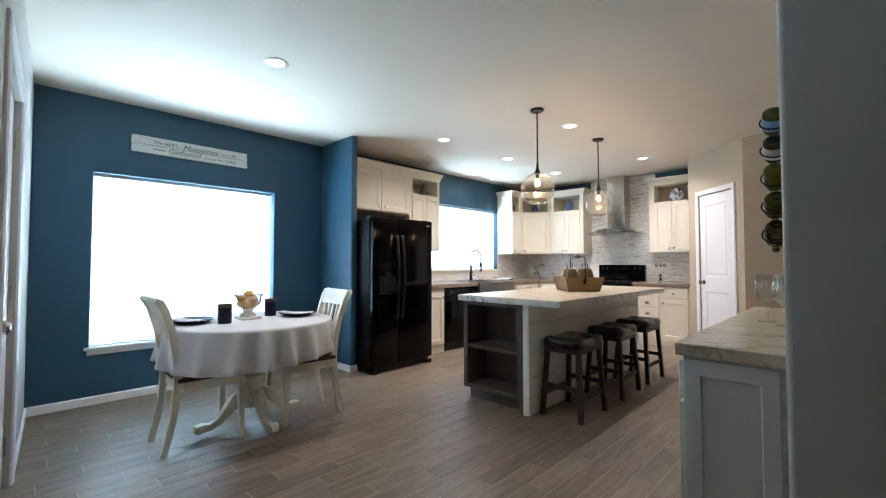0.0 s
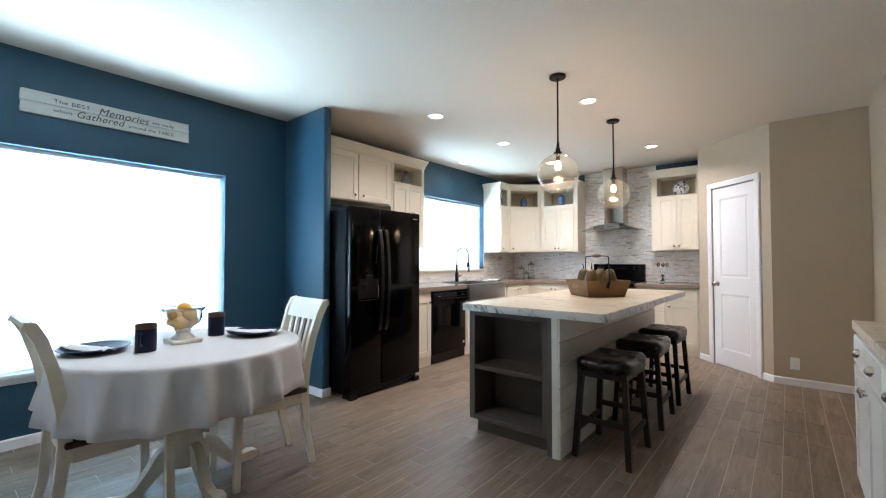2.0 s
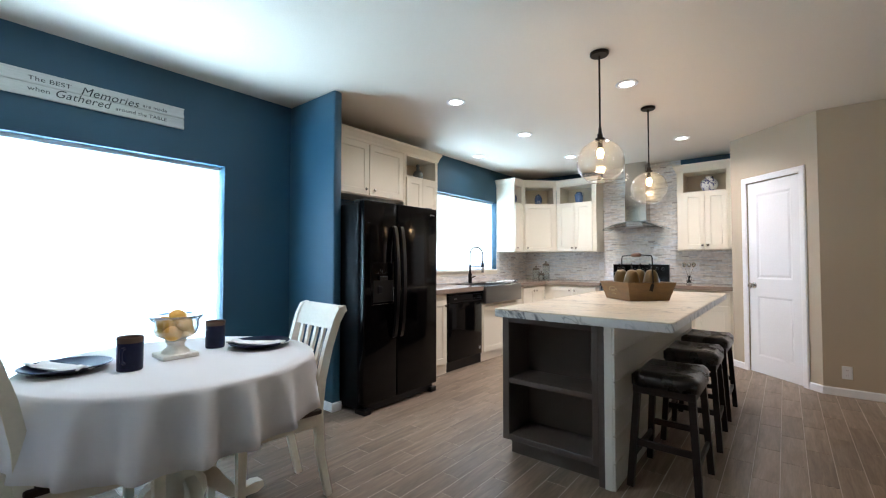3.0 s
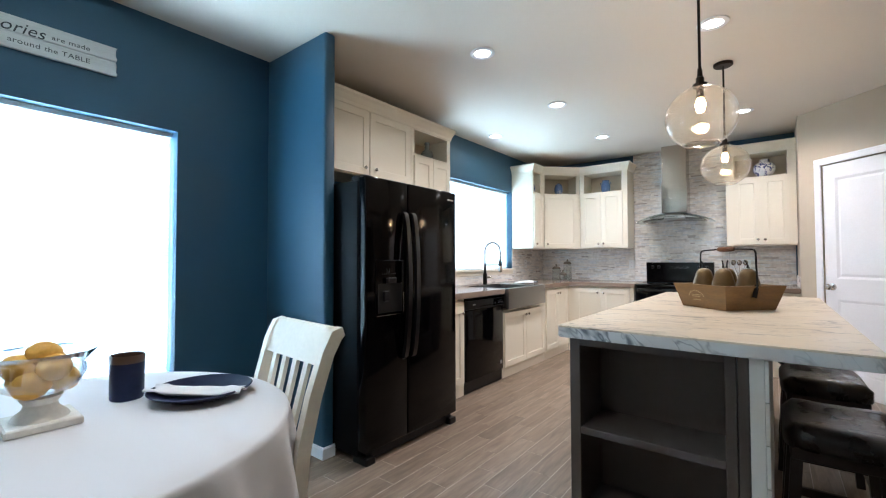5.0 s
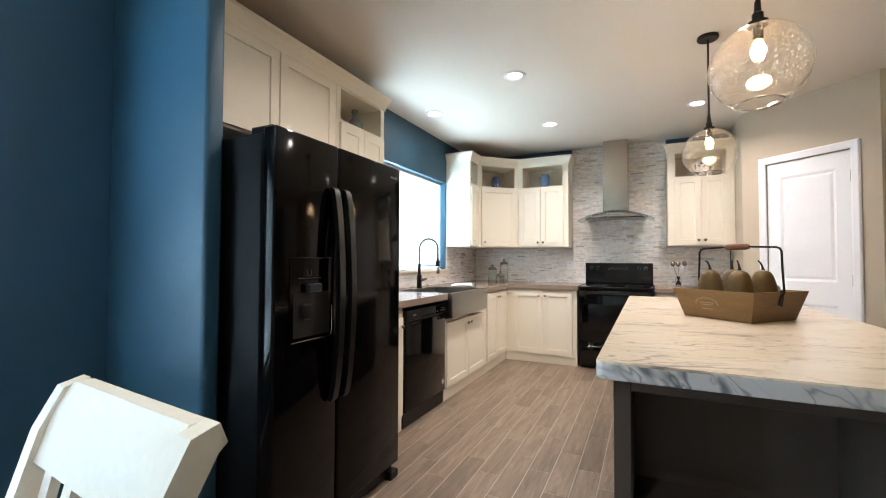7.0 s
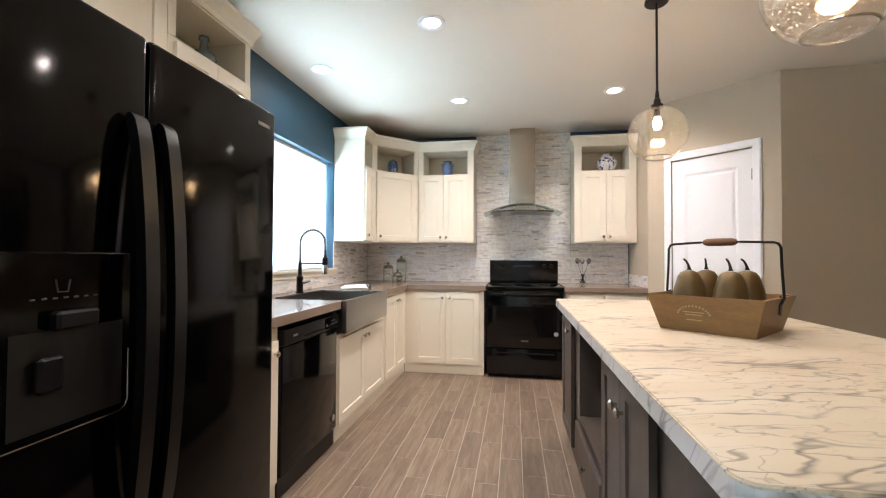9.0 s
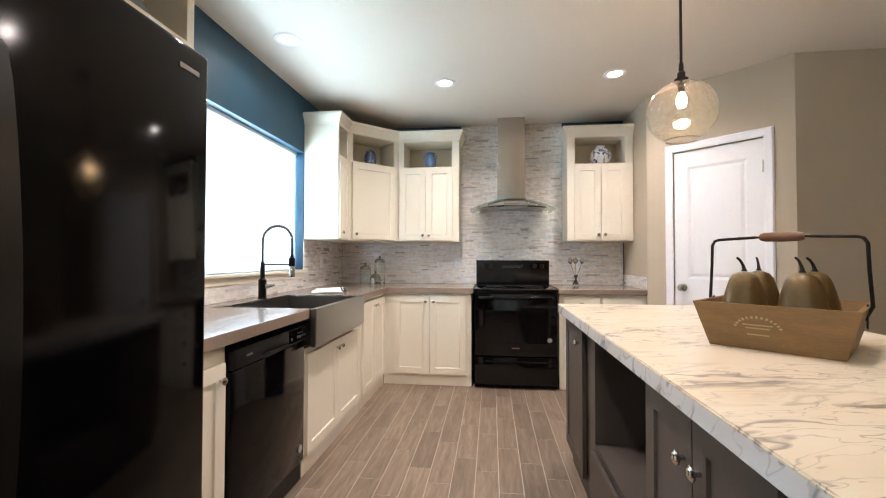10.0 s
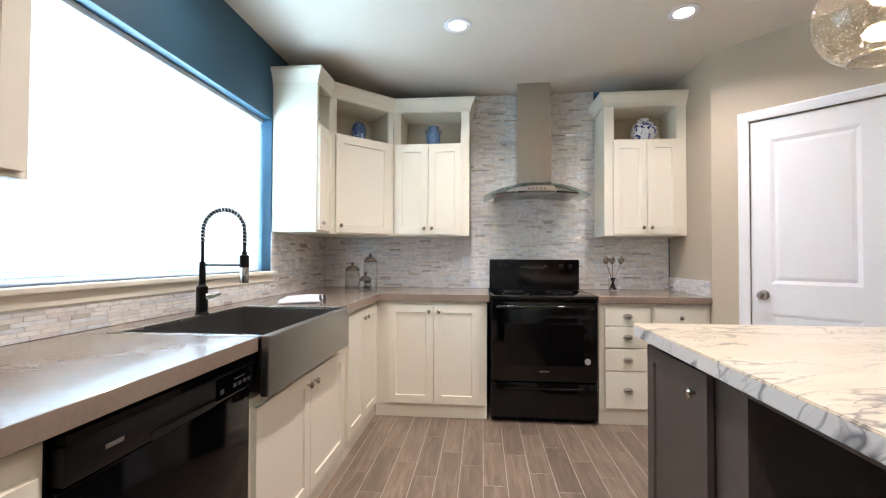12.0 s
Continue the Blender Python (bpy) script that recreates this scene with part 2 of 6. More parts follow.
def mosaic_mat(name, rough, metal, colours, lean=0.02):
    """Strips of pale marble and glass: each strip takes its own colour, with a soft stone cloud."""
    m, nt, b = material(name)
    tc = nt.nodes.new("ShaderNodeTexCoord")
    oi = nt.nodes.new("ShaderNodeObjectInfo")
    geo = nt.nodes.new("ShaderNodeNewGeometry")
    rnd = nt.nodes.new("ShaderNodeMath")
    rnd.operation = "ADD"
    nt.links.new(oi.outputs["Random"], rnd.inputs[0])
    nt.links.new(geo.outputs["Random Per Island"], rnd.inputs[1])
    fr = nt.nodes.new("ShaderNodeMath")
    fr.operation = "FRACT"
    nt.links.new(rnd.outputs[0], fr.inputs[0])
    wn_ = nt.nodes.new("ShaderNodeTexWhiteNoise")
    wn_.noise_dimensions = "1D"
    nt.links.new(fr.outputs[0], wn_.inputs["W"])
    off = nt.nodes.new("ShaderNodeVectorMath")
    off.operation = "SUBTRACT"
    off.inputs[1].default_value = (0.5, 0.5, 0.5)
    nt.links.new(wn_.outputs["Color"], off.inputs[0])
    tip = nt.nodes.new("ShaderNodeVectorMath")
    tip.operation = "MULTIPLY_ADD"
    tip.inputs[1].default_value = (lean, lean, lean)
    nt.links.new(off.outputs[0], tip.inputs[0])
    nt.links.new(geo.outputs["Normal"], tip.inputs[2])
    unit = nt.nodes.new("ShaderNodeVectorMath")
    unit.operation = "NORMALIZE"
    nt.links.new(tip.outputs[0], unit.inputs[0])
    nt.links.new(unit.outputs[0], b.inputs["Normal"])
    ramp = nt.nodes.new("ShaderNodeValToRGB")
    ramp.color_ramp.interpolation = "CONSTANT"
    els = ramp.color_ramp.elements
    els[0].position, els[0].color = 0.0, colours[0][1]
    els[1].position, els[1].color = colours[1]
    for p, c in colours[2:]:
        els.new(p).color = c
    nt.links.new(fr.outputs[0], ramp.inputs[0])
    n = node(nt, "ShaderNodeTexNoise", Scale=30.0, Detail=5.0, Roughness=0.6)
    nt.links.new(tc.outputs["Object"], n.inputs["Vector"])
    val = node(nt, "ShaderNodeMapRange")
    val.inputs["From Min"].default_value, val.inputs["From Max"].default_value = 0.3, 0.7
    val.inputs["To Min"].default_value, val.inputs["To Max"].default_value = 0.85, 1.1
    nt.links.new(n.outputs["Fac"], val.inputs["Value"])
    hsv = nt.nodes.new("ShaderNodeHueSaturation")
    nt.links.new(ramp.outputs[0], hsv.inputs["Color"])
    nt.links.new(val.outputs[0], hsv.inputs["Value"])
    nt.links.new(hsv.outputs[0], b.inputs["Base Color"])
    b.inputs["Roughness"].default_value = rough
    b.inputs["Metallic"].default_value = metal
    b.inputs["Coat Weight"].default_value = 0.3
    return m


M_BLUE = surface("blue_wall_paint", S(42, 80, 103), 0.5, vary=0.05, scale=1.2, fine=160, bump=0.12)
M_TAN = surface("tan_wall_paint", S(186, 173, 152), 0.6, vary=0.04, scale=1.2, fine=160, bump=0.12)
M_GREY = surface("pale_grey_wall_paint", S(190, 188, 182), 0.6, vary=0.04, scale=1.2, fine=160, bump=0.12)
M_CEIL = surface("ceiling_paint", S(222, 213, 200), 0.75, vary=0.03, scale=1.0, fine=120, bump=0.15)
M_TRIM = surface("white_trim_paint", S(238, 238, 241), 0.4, vary=0.03, bump=0.02)
M_CAB = surface("cream_cabinet_paint", S(232, 225, 208), 0.42, vary=0.03, scale=2, fine=90, bump=0.03)
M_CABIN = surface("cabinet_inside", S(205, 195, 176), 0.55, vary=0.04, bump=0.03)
M_TAUPE = surface("taupe_stained_wood", S(79, 70, 64), 0.5, vary=0.12, scale=3, fine=50, bump=0.1, stretch=(8, 8, 0.7))
M_SHIP = surface("white_shiplap_paint", S(214, 209, 199), 0.5, vary=0.04, bump=0.04)
M_BLACK = surface("black_appliance_enamel", S(4, 4, 5), 0.09, vary=0.05, bump=0.0, spec=0.17)
M_ENAMEL = surface("black_range_glass", S(6, 6, 7), 0.07, vary=0.05, bump=0.0, spec=0.42)
M_BLACKM = surface("black_plastic", S(9, 9, 10), 0.35, vary=0.1, bump=0.02, spec=0.3)
M_STEEL = surface("brushed_steel", S(178, 174, 168), 0.27, metal=1.0, vary=0.015, scale=2, fine=60, bump=0.0, stretch=(2, 2, 0.5))
M_STEELD = surface("brushed_steel_sink", S(150, 148, 145), 0.33, metal=1.0, vary=0.015, scale=2, fine=60, bump=0.0, stretch=(1, 1, 1))
M_NICKEL = surface("satin_nickel", S(196, 192, 186), 0.2, metal=1.0, vary=0.04, bump=0.0)
M_MARBLE = veined("marble_laminate", S(230, 222, 207), S(200, 181, 150), S(98, 88, 82), 1.5)
M_TOP = surface("taupe_laminate_worktop", S(140, 124, 110), 0.25, vary=0.11, scale=9, fine=70, bump=0.0, coat=0.3, rvar=0.012)
M_CANGLOW = glowing("lamp_glow", (1.0, 0.93, 0.82, 1), 22)
M_BULB = glowing("filament_glow", (1.0, 0.62, 0.25, 1), 60)
M_BRONZE = surface("dark_bronze_metal", S(46, 40, 36), 0.4, metal=0.8, vary=0.1, bump=0.03)
M_GLOBE = thin_glass("seeded_glass", (0.985, 0.97, 0.94, 1), gloss=1.7, seeds=True)
M_GLASS = thin_glass("clear_glass", gloss=1.6)
M_RIMGLASS = thin_glass("thick_rim_glass", (0.8, 0.78, 0.74, 1), gloss=3.2)
M_BLIND = translucent_white("blind_slat", (0.86, 0.88, 0.9, 1), 0.38)
M_VINYL = surface("white_vinyl", S(235, 238, 240), 0.35, vary=0.02, bump=0)
M_CREAM = surface("antique_white_chair_paint", S(235, 230, 215), 0.45, vary=0.06, scale=6, bump=0.05)
M_SEATWOOD = surface("dark_walnut_seat", S(52, 36, 28), 0.4, vary=0.2, scale=8, bump=0.05, stretch=(1, 6, 1))
M_CLOTH = translucent_white("white_tablecloth", S(240, 240, 243), 0.2, weave=320.0)
M_ESPRESSO = surface("espresso_wood", S(27, 18, 15), 0.42, vary=0.2, scale=6, bump=0.06, stretch=(6, 6, 1))
M_LEATHER = surface("black_faux_leather", S(22, 19, 18), 0.28, vary=0.15, scale=10, fine=180, bump=0.15)
M_FLOOR = plank_tile("wood_look_porcelain")
M_GROUT = surface("grey_grout", S(190, 180, 168), 0.85, vary=0.08, fine=200, bump=0.1)

# ---- building blocks ----
def part(name, bm, mat, parent=None, label="", smooth=False):
    me = bpy.data.meshes.new(name)
    bmesh.ops.recalc_face_normals(bm, faces=bm.faces)
    if smooth:
        for f in bm.faces:
            f.smooth = True
    bm.to_mesh(me)
    bm.free()
    me.materials.append(mat)
    if smooth and smooth != "all":
        me.set_sharp_from_angle(angle=radians(40))
    ob = new(name, me)
    ob.parent = parent
    if label:
        tagged(ob, label)
    return ob


def thing(name, m, label, category, group="", kind=""):
    ob = new(name)
    ob.empty_display_size = 0.1
    ob.matrix_world = m
    return tagged(ob, label, category, group, kind)


def box(x0, x1, y0, y1, z0, z1, r=0.002, bm=None, seg=1):
    own = bmesh.new()
    bmesh.ops.create_cube(own, size=1.0)
    for v in own.verts:
        v.co = ((x0 + x1) / 2 + v.co.x * (x1 - x0), (y0 + y1) / 2 + v.co.y * (y1 - y0), (z0 + z1) / 2 + v.co.z * (z1 - z0))
    if r:
        bmesh.ops.bevel(own, geom=own.edges[:], offset=r, segments=seg, affect="EDGES", profile=0.5)
    return merge(bm, own)


def merge(bm, own):
    if bm is None:
        return own
    me = bpy.data.meshes.new("joined")
    own.to_mesh(me)
    own.free()
    bm.from_mesh(me)
    bpy.data.meshes.remove(me)
    return bm


def solid(bm, t):
    """Thickness for a sheet, to one side of it."""
    bmesh.ops.recalc_face_normals(bm, faces=bm.faces)
    bm.normal_update()
    bmesh.ops.solidify(bm, geom=bm.faces[:], thickness=t)
    return bm


def lathe(profile, seg=24, at=(0, 0, 0), bm=None, close=False):
    """A turned body from (radius, height) pairs."""
    own = bmesh.new()
    rings = []
    for r, z in profile:
        if r < 1e-5:
            rings.append([own.verts.new((at[0], at[1], at[2] + z))])
        else:
            rings.append([own.verts.new((at[0] + r * math.cos(2 * math.pi * k / seg), at[1] + r * math.sin(2 * math.pi * k / seg), at[2] + z)) for k in range(seg)])
    pairs = list(zip(rings, rings[1:])) + ([(rings[-1], rings[0])] if close else [])
    for a, b in pairs:
        for k in range(seg):
            q = [a[k % len(a)], a[(k + 1) % len(a)], b[(k + 1) % len(b)], b[k % len(b)]]
            q = [v for i, v in enumerate(q) if v not in q[:i]]
            if len(q) > 2:
                own.faces.new(q)
    return merge(bm, own)


def tube(points, r, seg=8, bm=None, cap=True):
    """A rod of radius r (or a radius a point) along a line of points."""
    own = bmesh.new()
    pts = [Vector(p) for p in points]
    rs = r if isinstance(r, (list, tuple)) else [r] * len(pts)
    rings, ref = [], None
    for i, p in enumerate(pts):
        d = (pts[min(i + 1, len(pts) - 1)] - pts[max(i - 1, 0)]).normalized()
        if ref is None:
            ref = d.orthogonal().normalized()
        ref = (ref - d * ref.dot(d)).normalized()
        side = d.cross(ref)
        rings.append([own.verts.new(p + rs[i] * (ref * math.cos(2 * math.pi * k / seg) + side * math.sin(2 * math.pi * k / seg))) for k in range(seg)])
    for a, b in zip(rings, rings[1:]):
        for k in range(seg):
            own.faces.new((a[k], a[(k + 1) % seg], b[(k + 1) % seg], b[k]))
    if cap:
        own.faces.new(rings[0])
        own.faces.new(rings[-1])
    return merge(bm, own)


def beam(points, w, d, bm=None, side=(1, 0, 0), r=0.003):
    """A bar of section w x d swept along points; w is measured along side. w and d may be lists."""
    own = bmesh.new()
    pts = [Vector(p) for p in points]
    ws = w if isinstance(w, (list, tuple)) else [w] * len(pts)
    ds = d if isinstance(d, (list, tuple)) else [d] * len(pts)
    rings = []
    for i, p in enumerate(pts):
        t = (pts[min(i + 1, len(pts) - 1)] - pts[max(i - 1, 0)]).normalized()
        s = (Vector(side) - t * t.dot(Vector(side))).normalized()
        u = t.cross(s)
        rings.append([own.verts.new(p + s * a * ws[i] / 2 + u * b * ds[i] / 2) for a, b in ((-1, -1), (1, -1), (1, 1), (-1, 1))])
    for a, b in zip(rings, rings[1:]):
        for k in range(4):
            own.faces.new((a[k], a[(k + 1) % 4], b[(k + 1) % 4], b[k]))
    own.faces.new(rings[0])
    own.faces.new(rings[-1])
    if r:
        long = [e for e in own.edges if len(e.link_faces) == 2 and e.calc_face_angle(0) > 0.6]
        bmesh.ops.bevel(own, geom=long, offset=r, segments=1, affect="EDGES")
    return merge(bm, own)


def sweep(profile, path, bm=None):
    """A moulding: (outward, height) profile mitred along a line of plan points; outward is to the right of the way."""
    own = bmesh.new()
    pts = [Vector((p[0], p[1])) for p in path]
    rings = []
    for i, p in enumerate(pts):
        dirs = []
        if i:
            dirs.append((p - pts[i - 1]).normalized())
        if i < len(pts) - 1:
            dirs.append((pts[i + 1] - p).normalized())
        ns = [Vector((d.y, -d.x)) for d in dirs]
        n = sum(ns, Vector((0, 0))).normalized()
        k = 1 / max(n.dot(ns[0]), 0.3)
        rings.append([own.verts.new((p.x + n.x * o * k, p.y + n.y * o * k, z)) for o, z in profile])
    for a, b in zip(rings, rings[1:]):
        for k in range(len(profile)):
            own.faces.new((a[k], a[(k + 1) % len(profile)], b[(k + 1) % len(profile)], b[k]))
    own.faces.new(rings[0])
    own.faces.new(rings[-1])
    return merge(bm, own)


def wall_with_holes(u0, u1, z0, z1, t0, t1, holes, along):
    """A wall from u0 to u1, cut by holes (ua, ub, za, zb), between t0 and t1 across."""
    bm = bmesh.new()
    def put(a, b, c, d):
        if b - a > 1e-4 and d - c > 1e-4:
            if along == "x":
                box(a, b, t0, t1, c, d, 0, bm)
            else:
                box(t0, t1, a, b, c, d, 0, bm)
    u = u0
    for a, b, c, d in sorted(holes):
        put(u, a, z0, z1)
        put(a, b, z0, c)
        put(a, b, d, z1)
        u = b
    put(u, u1, z0, z1)
    bmesh.ops.remove_doubles(bm, verts=bm.verts, dist=1e-4)
    inner = [f for f in bm.faces if sum(1 for g in bm.faces if g is not f and (g.calc_center_median() - f.calc_center_median()).length < 1e-4)]
    if inner:
        bmesh.ops.delete(bm, geom=inner, context="FACES_ONLY")
    return bm


def structure(name, bm, mat, label, category, m=None, smooth=False):
    ob = part(name, bm, mat, None, label, smooth)
    if m is not None:
        ob.matrix_world = m
    return tagged(ob, "", category, "", "structure")


# ---- structure ----
XW, YB, ZC = -4.62, 7.30, 2.645
DWIN = (0.566, 2.152, 0.487, 1.995)
KWIN = (4.60, 6.315, 1.093, 2.147)

structure("wall_west", wall_with_holes(0.03, 7.48, 0, ZC, XW - 0.18, XW, [DWIN, KWIN], "y"), M_BLUE, "dark blue painted wall with two windows", "wall")
structure("wall_north", box(XW, -1.38, YB, YB + 0.15, 0, ZC, 0), M_BLUE, "dark blue painted wall behind the kitchen cabinets", "wall")
structure("wall_stub", box(XW + 0.001, -3.945, 2.73, 2.81, 0, ZC, 0.018, seg=3), M_BLUE, "short blue painted wall beside the fridge", "wall", smooth=True)
structure("wall_pantry_side", box(-1.56, -1.43, 6.631, YB - 0.001, 0, ZC, 0), M_TAN, "tan painted wall at the end of the worktop", "wall")
DIAG = pose(-1.56, 6.631, 0, 0, 0, -45)
DIAG_L = 1.042
structure("wall_pantry", wall_with_holes(0, DIAG_L, 0, ZC, 0, 0.12, [(0.222, 0.860, -0.01, 2.097)], "x"), M_TAN, "tan painted angled wall with the pantry door", "wall", DIAG)
structure("wall_pantry_front", box(-0.823, -0.100, 5.894, 6.03, 0, ZC, 0), M_TAN, "tan painted wall beside the pantry", "wall")
structure("wall_bar", wall_with_holes(1.70, 6.03, 0, ZC, -0.098, 0.03, [(3.8, 5.05, -0.01, 2.44)], "y"), M_TAN, "tan painted wall with a wide opening to a hall", "wall")
structure("wall_return", box(-0.099, 3.0, 1.68, 1.82, 0, ZC, 0.02, seg=3), M_GREY, "pale grey painted wall with a rounded corner", "wall", smooth=True)
structure("wall_hall", box(1.3, 1.42, 1.8, 6.03, 0, ZC, 0), M_TAN, "tan painted hall wall", "wall")
structure("wall_hall_end", box(0.03, 1.3, 5.9, 6.03, 0, ZC, 0), M_TAN, "tan painted hall end wall", "wall")
SDIR = math.degrees(math.atan2(0.205, -3.72))
SOUTH = pose(-0.9, -0.02, 0, 0, 0, SDIR)
structure("wall_south", wall_with_holes(0, 3.735, 0, ZC, 0, 0.12, [(1.36, 2.35, -0.01, 2.10)], "x"), M_GREY, "pale grey painted wall with a cased door", "wall", SOUTH)
structure("wall_entry", box(-1.02, -0.9, -3.5, -0.02, 0, ZC, 0), M_GREY, "pale grey painted wall of the living area", "wall")
structure("wall_east", box(3.0, 3.12, -3.5, 1.8, 0, ZC, 0), M_GREY, "pale grey painted wall of the living area", "wall")
structure("wall_rear", box(-1.02, 3.12, -3.62, -3.5, 0, ZC, 0), M_GREY, "pale grey painted wall of the living area", "wall")
structure("ceiling", box(-4.8, 3.12, -3.62, 7.45, ZC, ZC + 0.12, 0), M_CEIL, "white textured flat ceiling", "ceiling")
structure("floor", box(-4.8, 3.12, -3.62, 7.45, -0.12, -0.0011, 0), M_GROUT, "wood-look porcelain plank tile floor with pale grout", "floor")

BASE = [(0.0, 0.001), (0.012, 0.001), (0.012, 0.062), (0.006, 0.072), (0.0, 0.072)]
bmb = sweep(BASE, [(-4.619, 0.19), (-4.619, 2.729), (-3.944, 2.729), (-3.944, 2.81)])
structure("baseboard", bmb, M_TRIM, "white painted baseboard along the blue wall", "baseboard")
c, s = math.cos(radians(-45)), math.sin(radians(-45))
dp = lambda u, o=0.0: (-1.56 + u * c + o * s, 6.631 + u * s - o * c)
structure("baseboard_pantry", sweep(BASE, [dp(0.923), dp(DIAG_L), (-0.099, 5.893), (-0.099, 5.05)]), M_TRIM, "white painted baseboard", "baseboard")
structure("baseboard_pantry_left", sweep(BASE, [dp(0.0), dp(0.160)]), M_TRIM, "white painted baseboard", "baseboard")
sb = sweep(BASE, [(2.42, -0.001), (3.72, -0.001)])
structure("baseboard_south", sb, M_TRIM, "white painted baseboard", "baseboard", SOUTH)
structure("baseboard_south_near", sweep(BASE, [(0.0, -0.001), (1.29, -0.001)]), M_TRIM, "white painted baseboard", "baseboard", SOUTH)


def casing(name, m, u0, u1, top, w=0.062, t=0.018):
    """Door casing: two legs and a head, mitred, on the face of a wall."""
    prof = [(0, 0), (w, 0), (w, t * 0.6), (w - 0.012, t), (0.012, t * 0.75), (0, t * 0.5)]
    bm = bmesh.new()
    line = [((u0, 0.001), (-1, 0)), ((u0, top), (-1, 1)), ((u1, top), (1, 1)), ((u1, 0.001), (1, 0))]
    rings = [[bm.verts.new((u + dx * o, -d - 0.0005, z + dz * o)) for o, d in prof] for (u, z), (dx, dz) in line]
    for a, b in zip(rings, rings[1:]):
        for k in range(len(prof)):
            bm.faces.new((a[k], a[(k + 1) % len(prof)], b[(k + 1) % len(prof)], b[k]))
    bm.faces.new(rings[0])
    bm.faces.new(rings[-1])
    return structure(name, bm, M_TRIM, "white painted door casing", "trim", m)


casing("trim_pantry", DIAG, 0.224, 0.858, 2.095)
casing("trim_south", SOUTH, 1.36, 2.35, 2.10)


def panel_face(bm, w, z0, z1, panels, depth, ease, y=0.0, x0=0.0):
    """A board front at y facing -Y with sunk panels (x0, x1, z0, z1), the sunk edge sloping over ease."""
    xs = sorted({x0, x0 + w, *[p[0] for p in panels], *[p[1] for p in panels]})
    zs = sorted({z0, z1, *[p[2] for p in panels], *[p[3] for p in panels]})
    v = {}
    def vert(x, yy, z):
        key = (round(x, 5), round(yy, 5), round(z, 5))
        if key not in v:
            v[key] = bm.verts.new((x, yy, z))
        return v[key]
    for xa, xb in zip(xs, xs[1:]):
        for za, zb in zip(zs, zs[1:]):
            inside = [p for p in panels if p[0] <= xa + 1e-6 and p[1] >= xb - 1e-6 and p[2] <= za + 1e-6 and p[3] >= zb - 1e-6]
            if not inside:
                bm.faces.new((vert(xa, y, za), vert(xb, y, za), vert(xb, y, zb), vert(xa, y, zb)))
    for a, b, lo, hi in panels:
        o = [(a, lo), (b, lo), (b, hi), (a, hi)]
        i = [(a + ease, lo + ease), (b - ease, lo + ease), (b - ease, hi - ease), (a + ease, hi - ease)]
        for k in range(4):
            k2 = (k + 1) % 4
            bm.faces.new((vert(o[k][0], y, o[k][1]), vert(o[k2][0], y, o[k2][1]), vert(i[k2][0], y + depth, i[k2][1]), vert(i[k][0], y + depth, i[k][1])))
        bm.faces.new([vert(x, y + depth, z) for x, z in i])
    return bm


def shaker(w, h, t=0.02, rail=0.058, sunk=0.008):
    bm = panel_face(bmesh.new(), w, 0, h, [(rail, w - rail, rail, h - rail)], sunk, 0.004)
    return close_board(bm, w, h, t)


def close_board(bm, w, h, t, z0=0.0):
    border = [e for e in bm.edges if len(e.link_faces) == 1]
    g = bmesh.ops.extrude_edge_only(bm, edges=border)
    for v in [q for q in g["geom"] if isinstance(q, bmesh.types.BMVert)]:
        v.co.y = t
    bm.faces.new([bm.verts.new(p) for p in ((0, t, z0), (w, t, z0), (w, t, z0 + h), (0, t, z0 + h))])
    bmesh.ops.remove_doubles(bm, verts=bm.verts, dist=1e-5)
    return bm


def knob(parent, x, y, z, mat=None, r=0.015):
    prof = [(0.0, 0.028), (r * 0.6, 0.027), (r, 0.021), (r * 0.95, 0.016), (r * 0.4, 0.011), (r * 0.36, 0.0), (0, 0)]
    bm = lathe(prof, 14)
    bmesh.ops.rotate(bm, verts=bm.verts, cent=(0, 0, 0), matrix=Matrix.Rotation(radians(90), 3, "X"))
    bmesh.ops.translate(bm, verts=bm.verts, vec=(x, y, z))
    return part("knob", bm, mat or M_NICKEL, parent, "satin nickel knob", smooth=True)


def cup_pull(parent, x, y, z, w=0.07):
    bm = bmesh.new()
    n, k = 10, 6
    rings = []
    for i in range(n + 1):
        u = -1 + 2 * i / n
        rad = 0.026 * math.sqrt(max(1 - u * u, 0.0)) + 0.002
        rings.append([bm.verts.new((x + u * w / 2, y - rad * math.sin(math.pi * j / k / 1.15), z + rad * math.cos(math.pi * j / k / 1.15) * 0.8)) for j in range(k + 1)])
    for a, b in zip(rings, rings[1:]):
        for j in range(k):
            bm.faces.new((a[j], a[j + 1], b[j + 1], b[j]))
    solid(bm, 0.002)
    return part("cup_pull", bm, M_NICKEL, parent, "satin nickel cup pull", smooth=True)


def door_on(cab, x0, x1, z0, z1, mat, knob_at=None, t=0.02, name="door", rail=0.058):
    ob = part(name, shaker(x1 - x0, z1 - z0, t, rail), mat, cab)
    ob.location = (x0, -t - 0.001, z0)
    if knob_at:
        knob(ob, knob_at[0] - x0, 0, knob_at[1] - z0)
    return ob


def drawer_on(cab, x0, x1, z0, z1, mat, pull="cup"):
    ob = part("drawer_front", box(0, x1 - x0, 0, 0.02, 0, z1 - z0, 0.004), mat, cab)
    ob.location = (x0, -0.021, z0)
    if pull == "cup":
        cup_pull(ob, (x1 - x0) / 2, 0, (z1 - z0) / 2)
    else:
        knob(ob, (x1 - x0) / 2, 0, (z1 - z0) / 2)
    return ob


BASE_GROUP, UPPER_GROUP = "cream kitchen base cabinets", "cream kitchen wall cabinets"


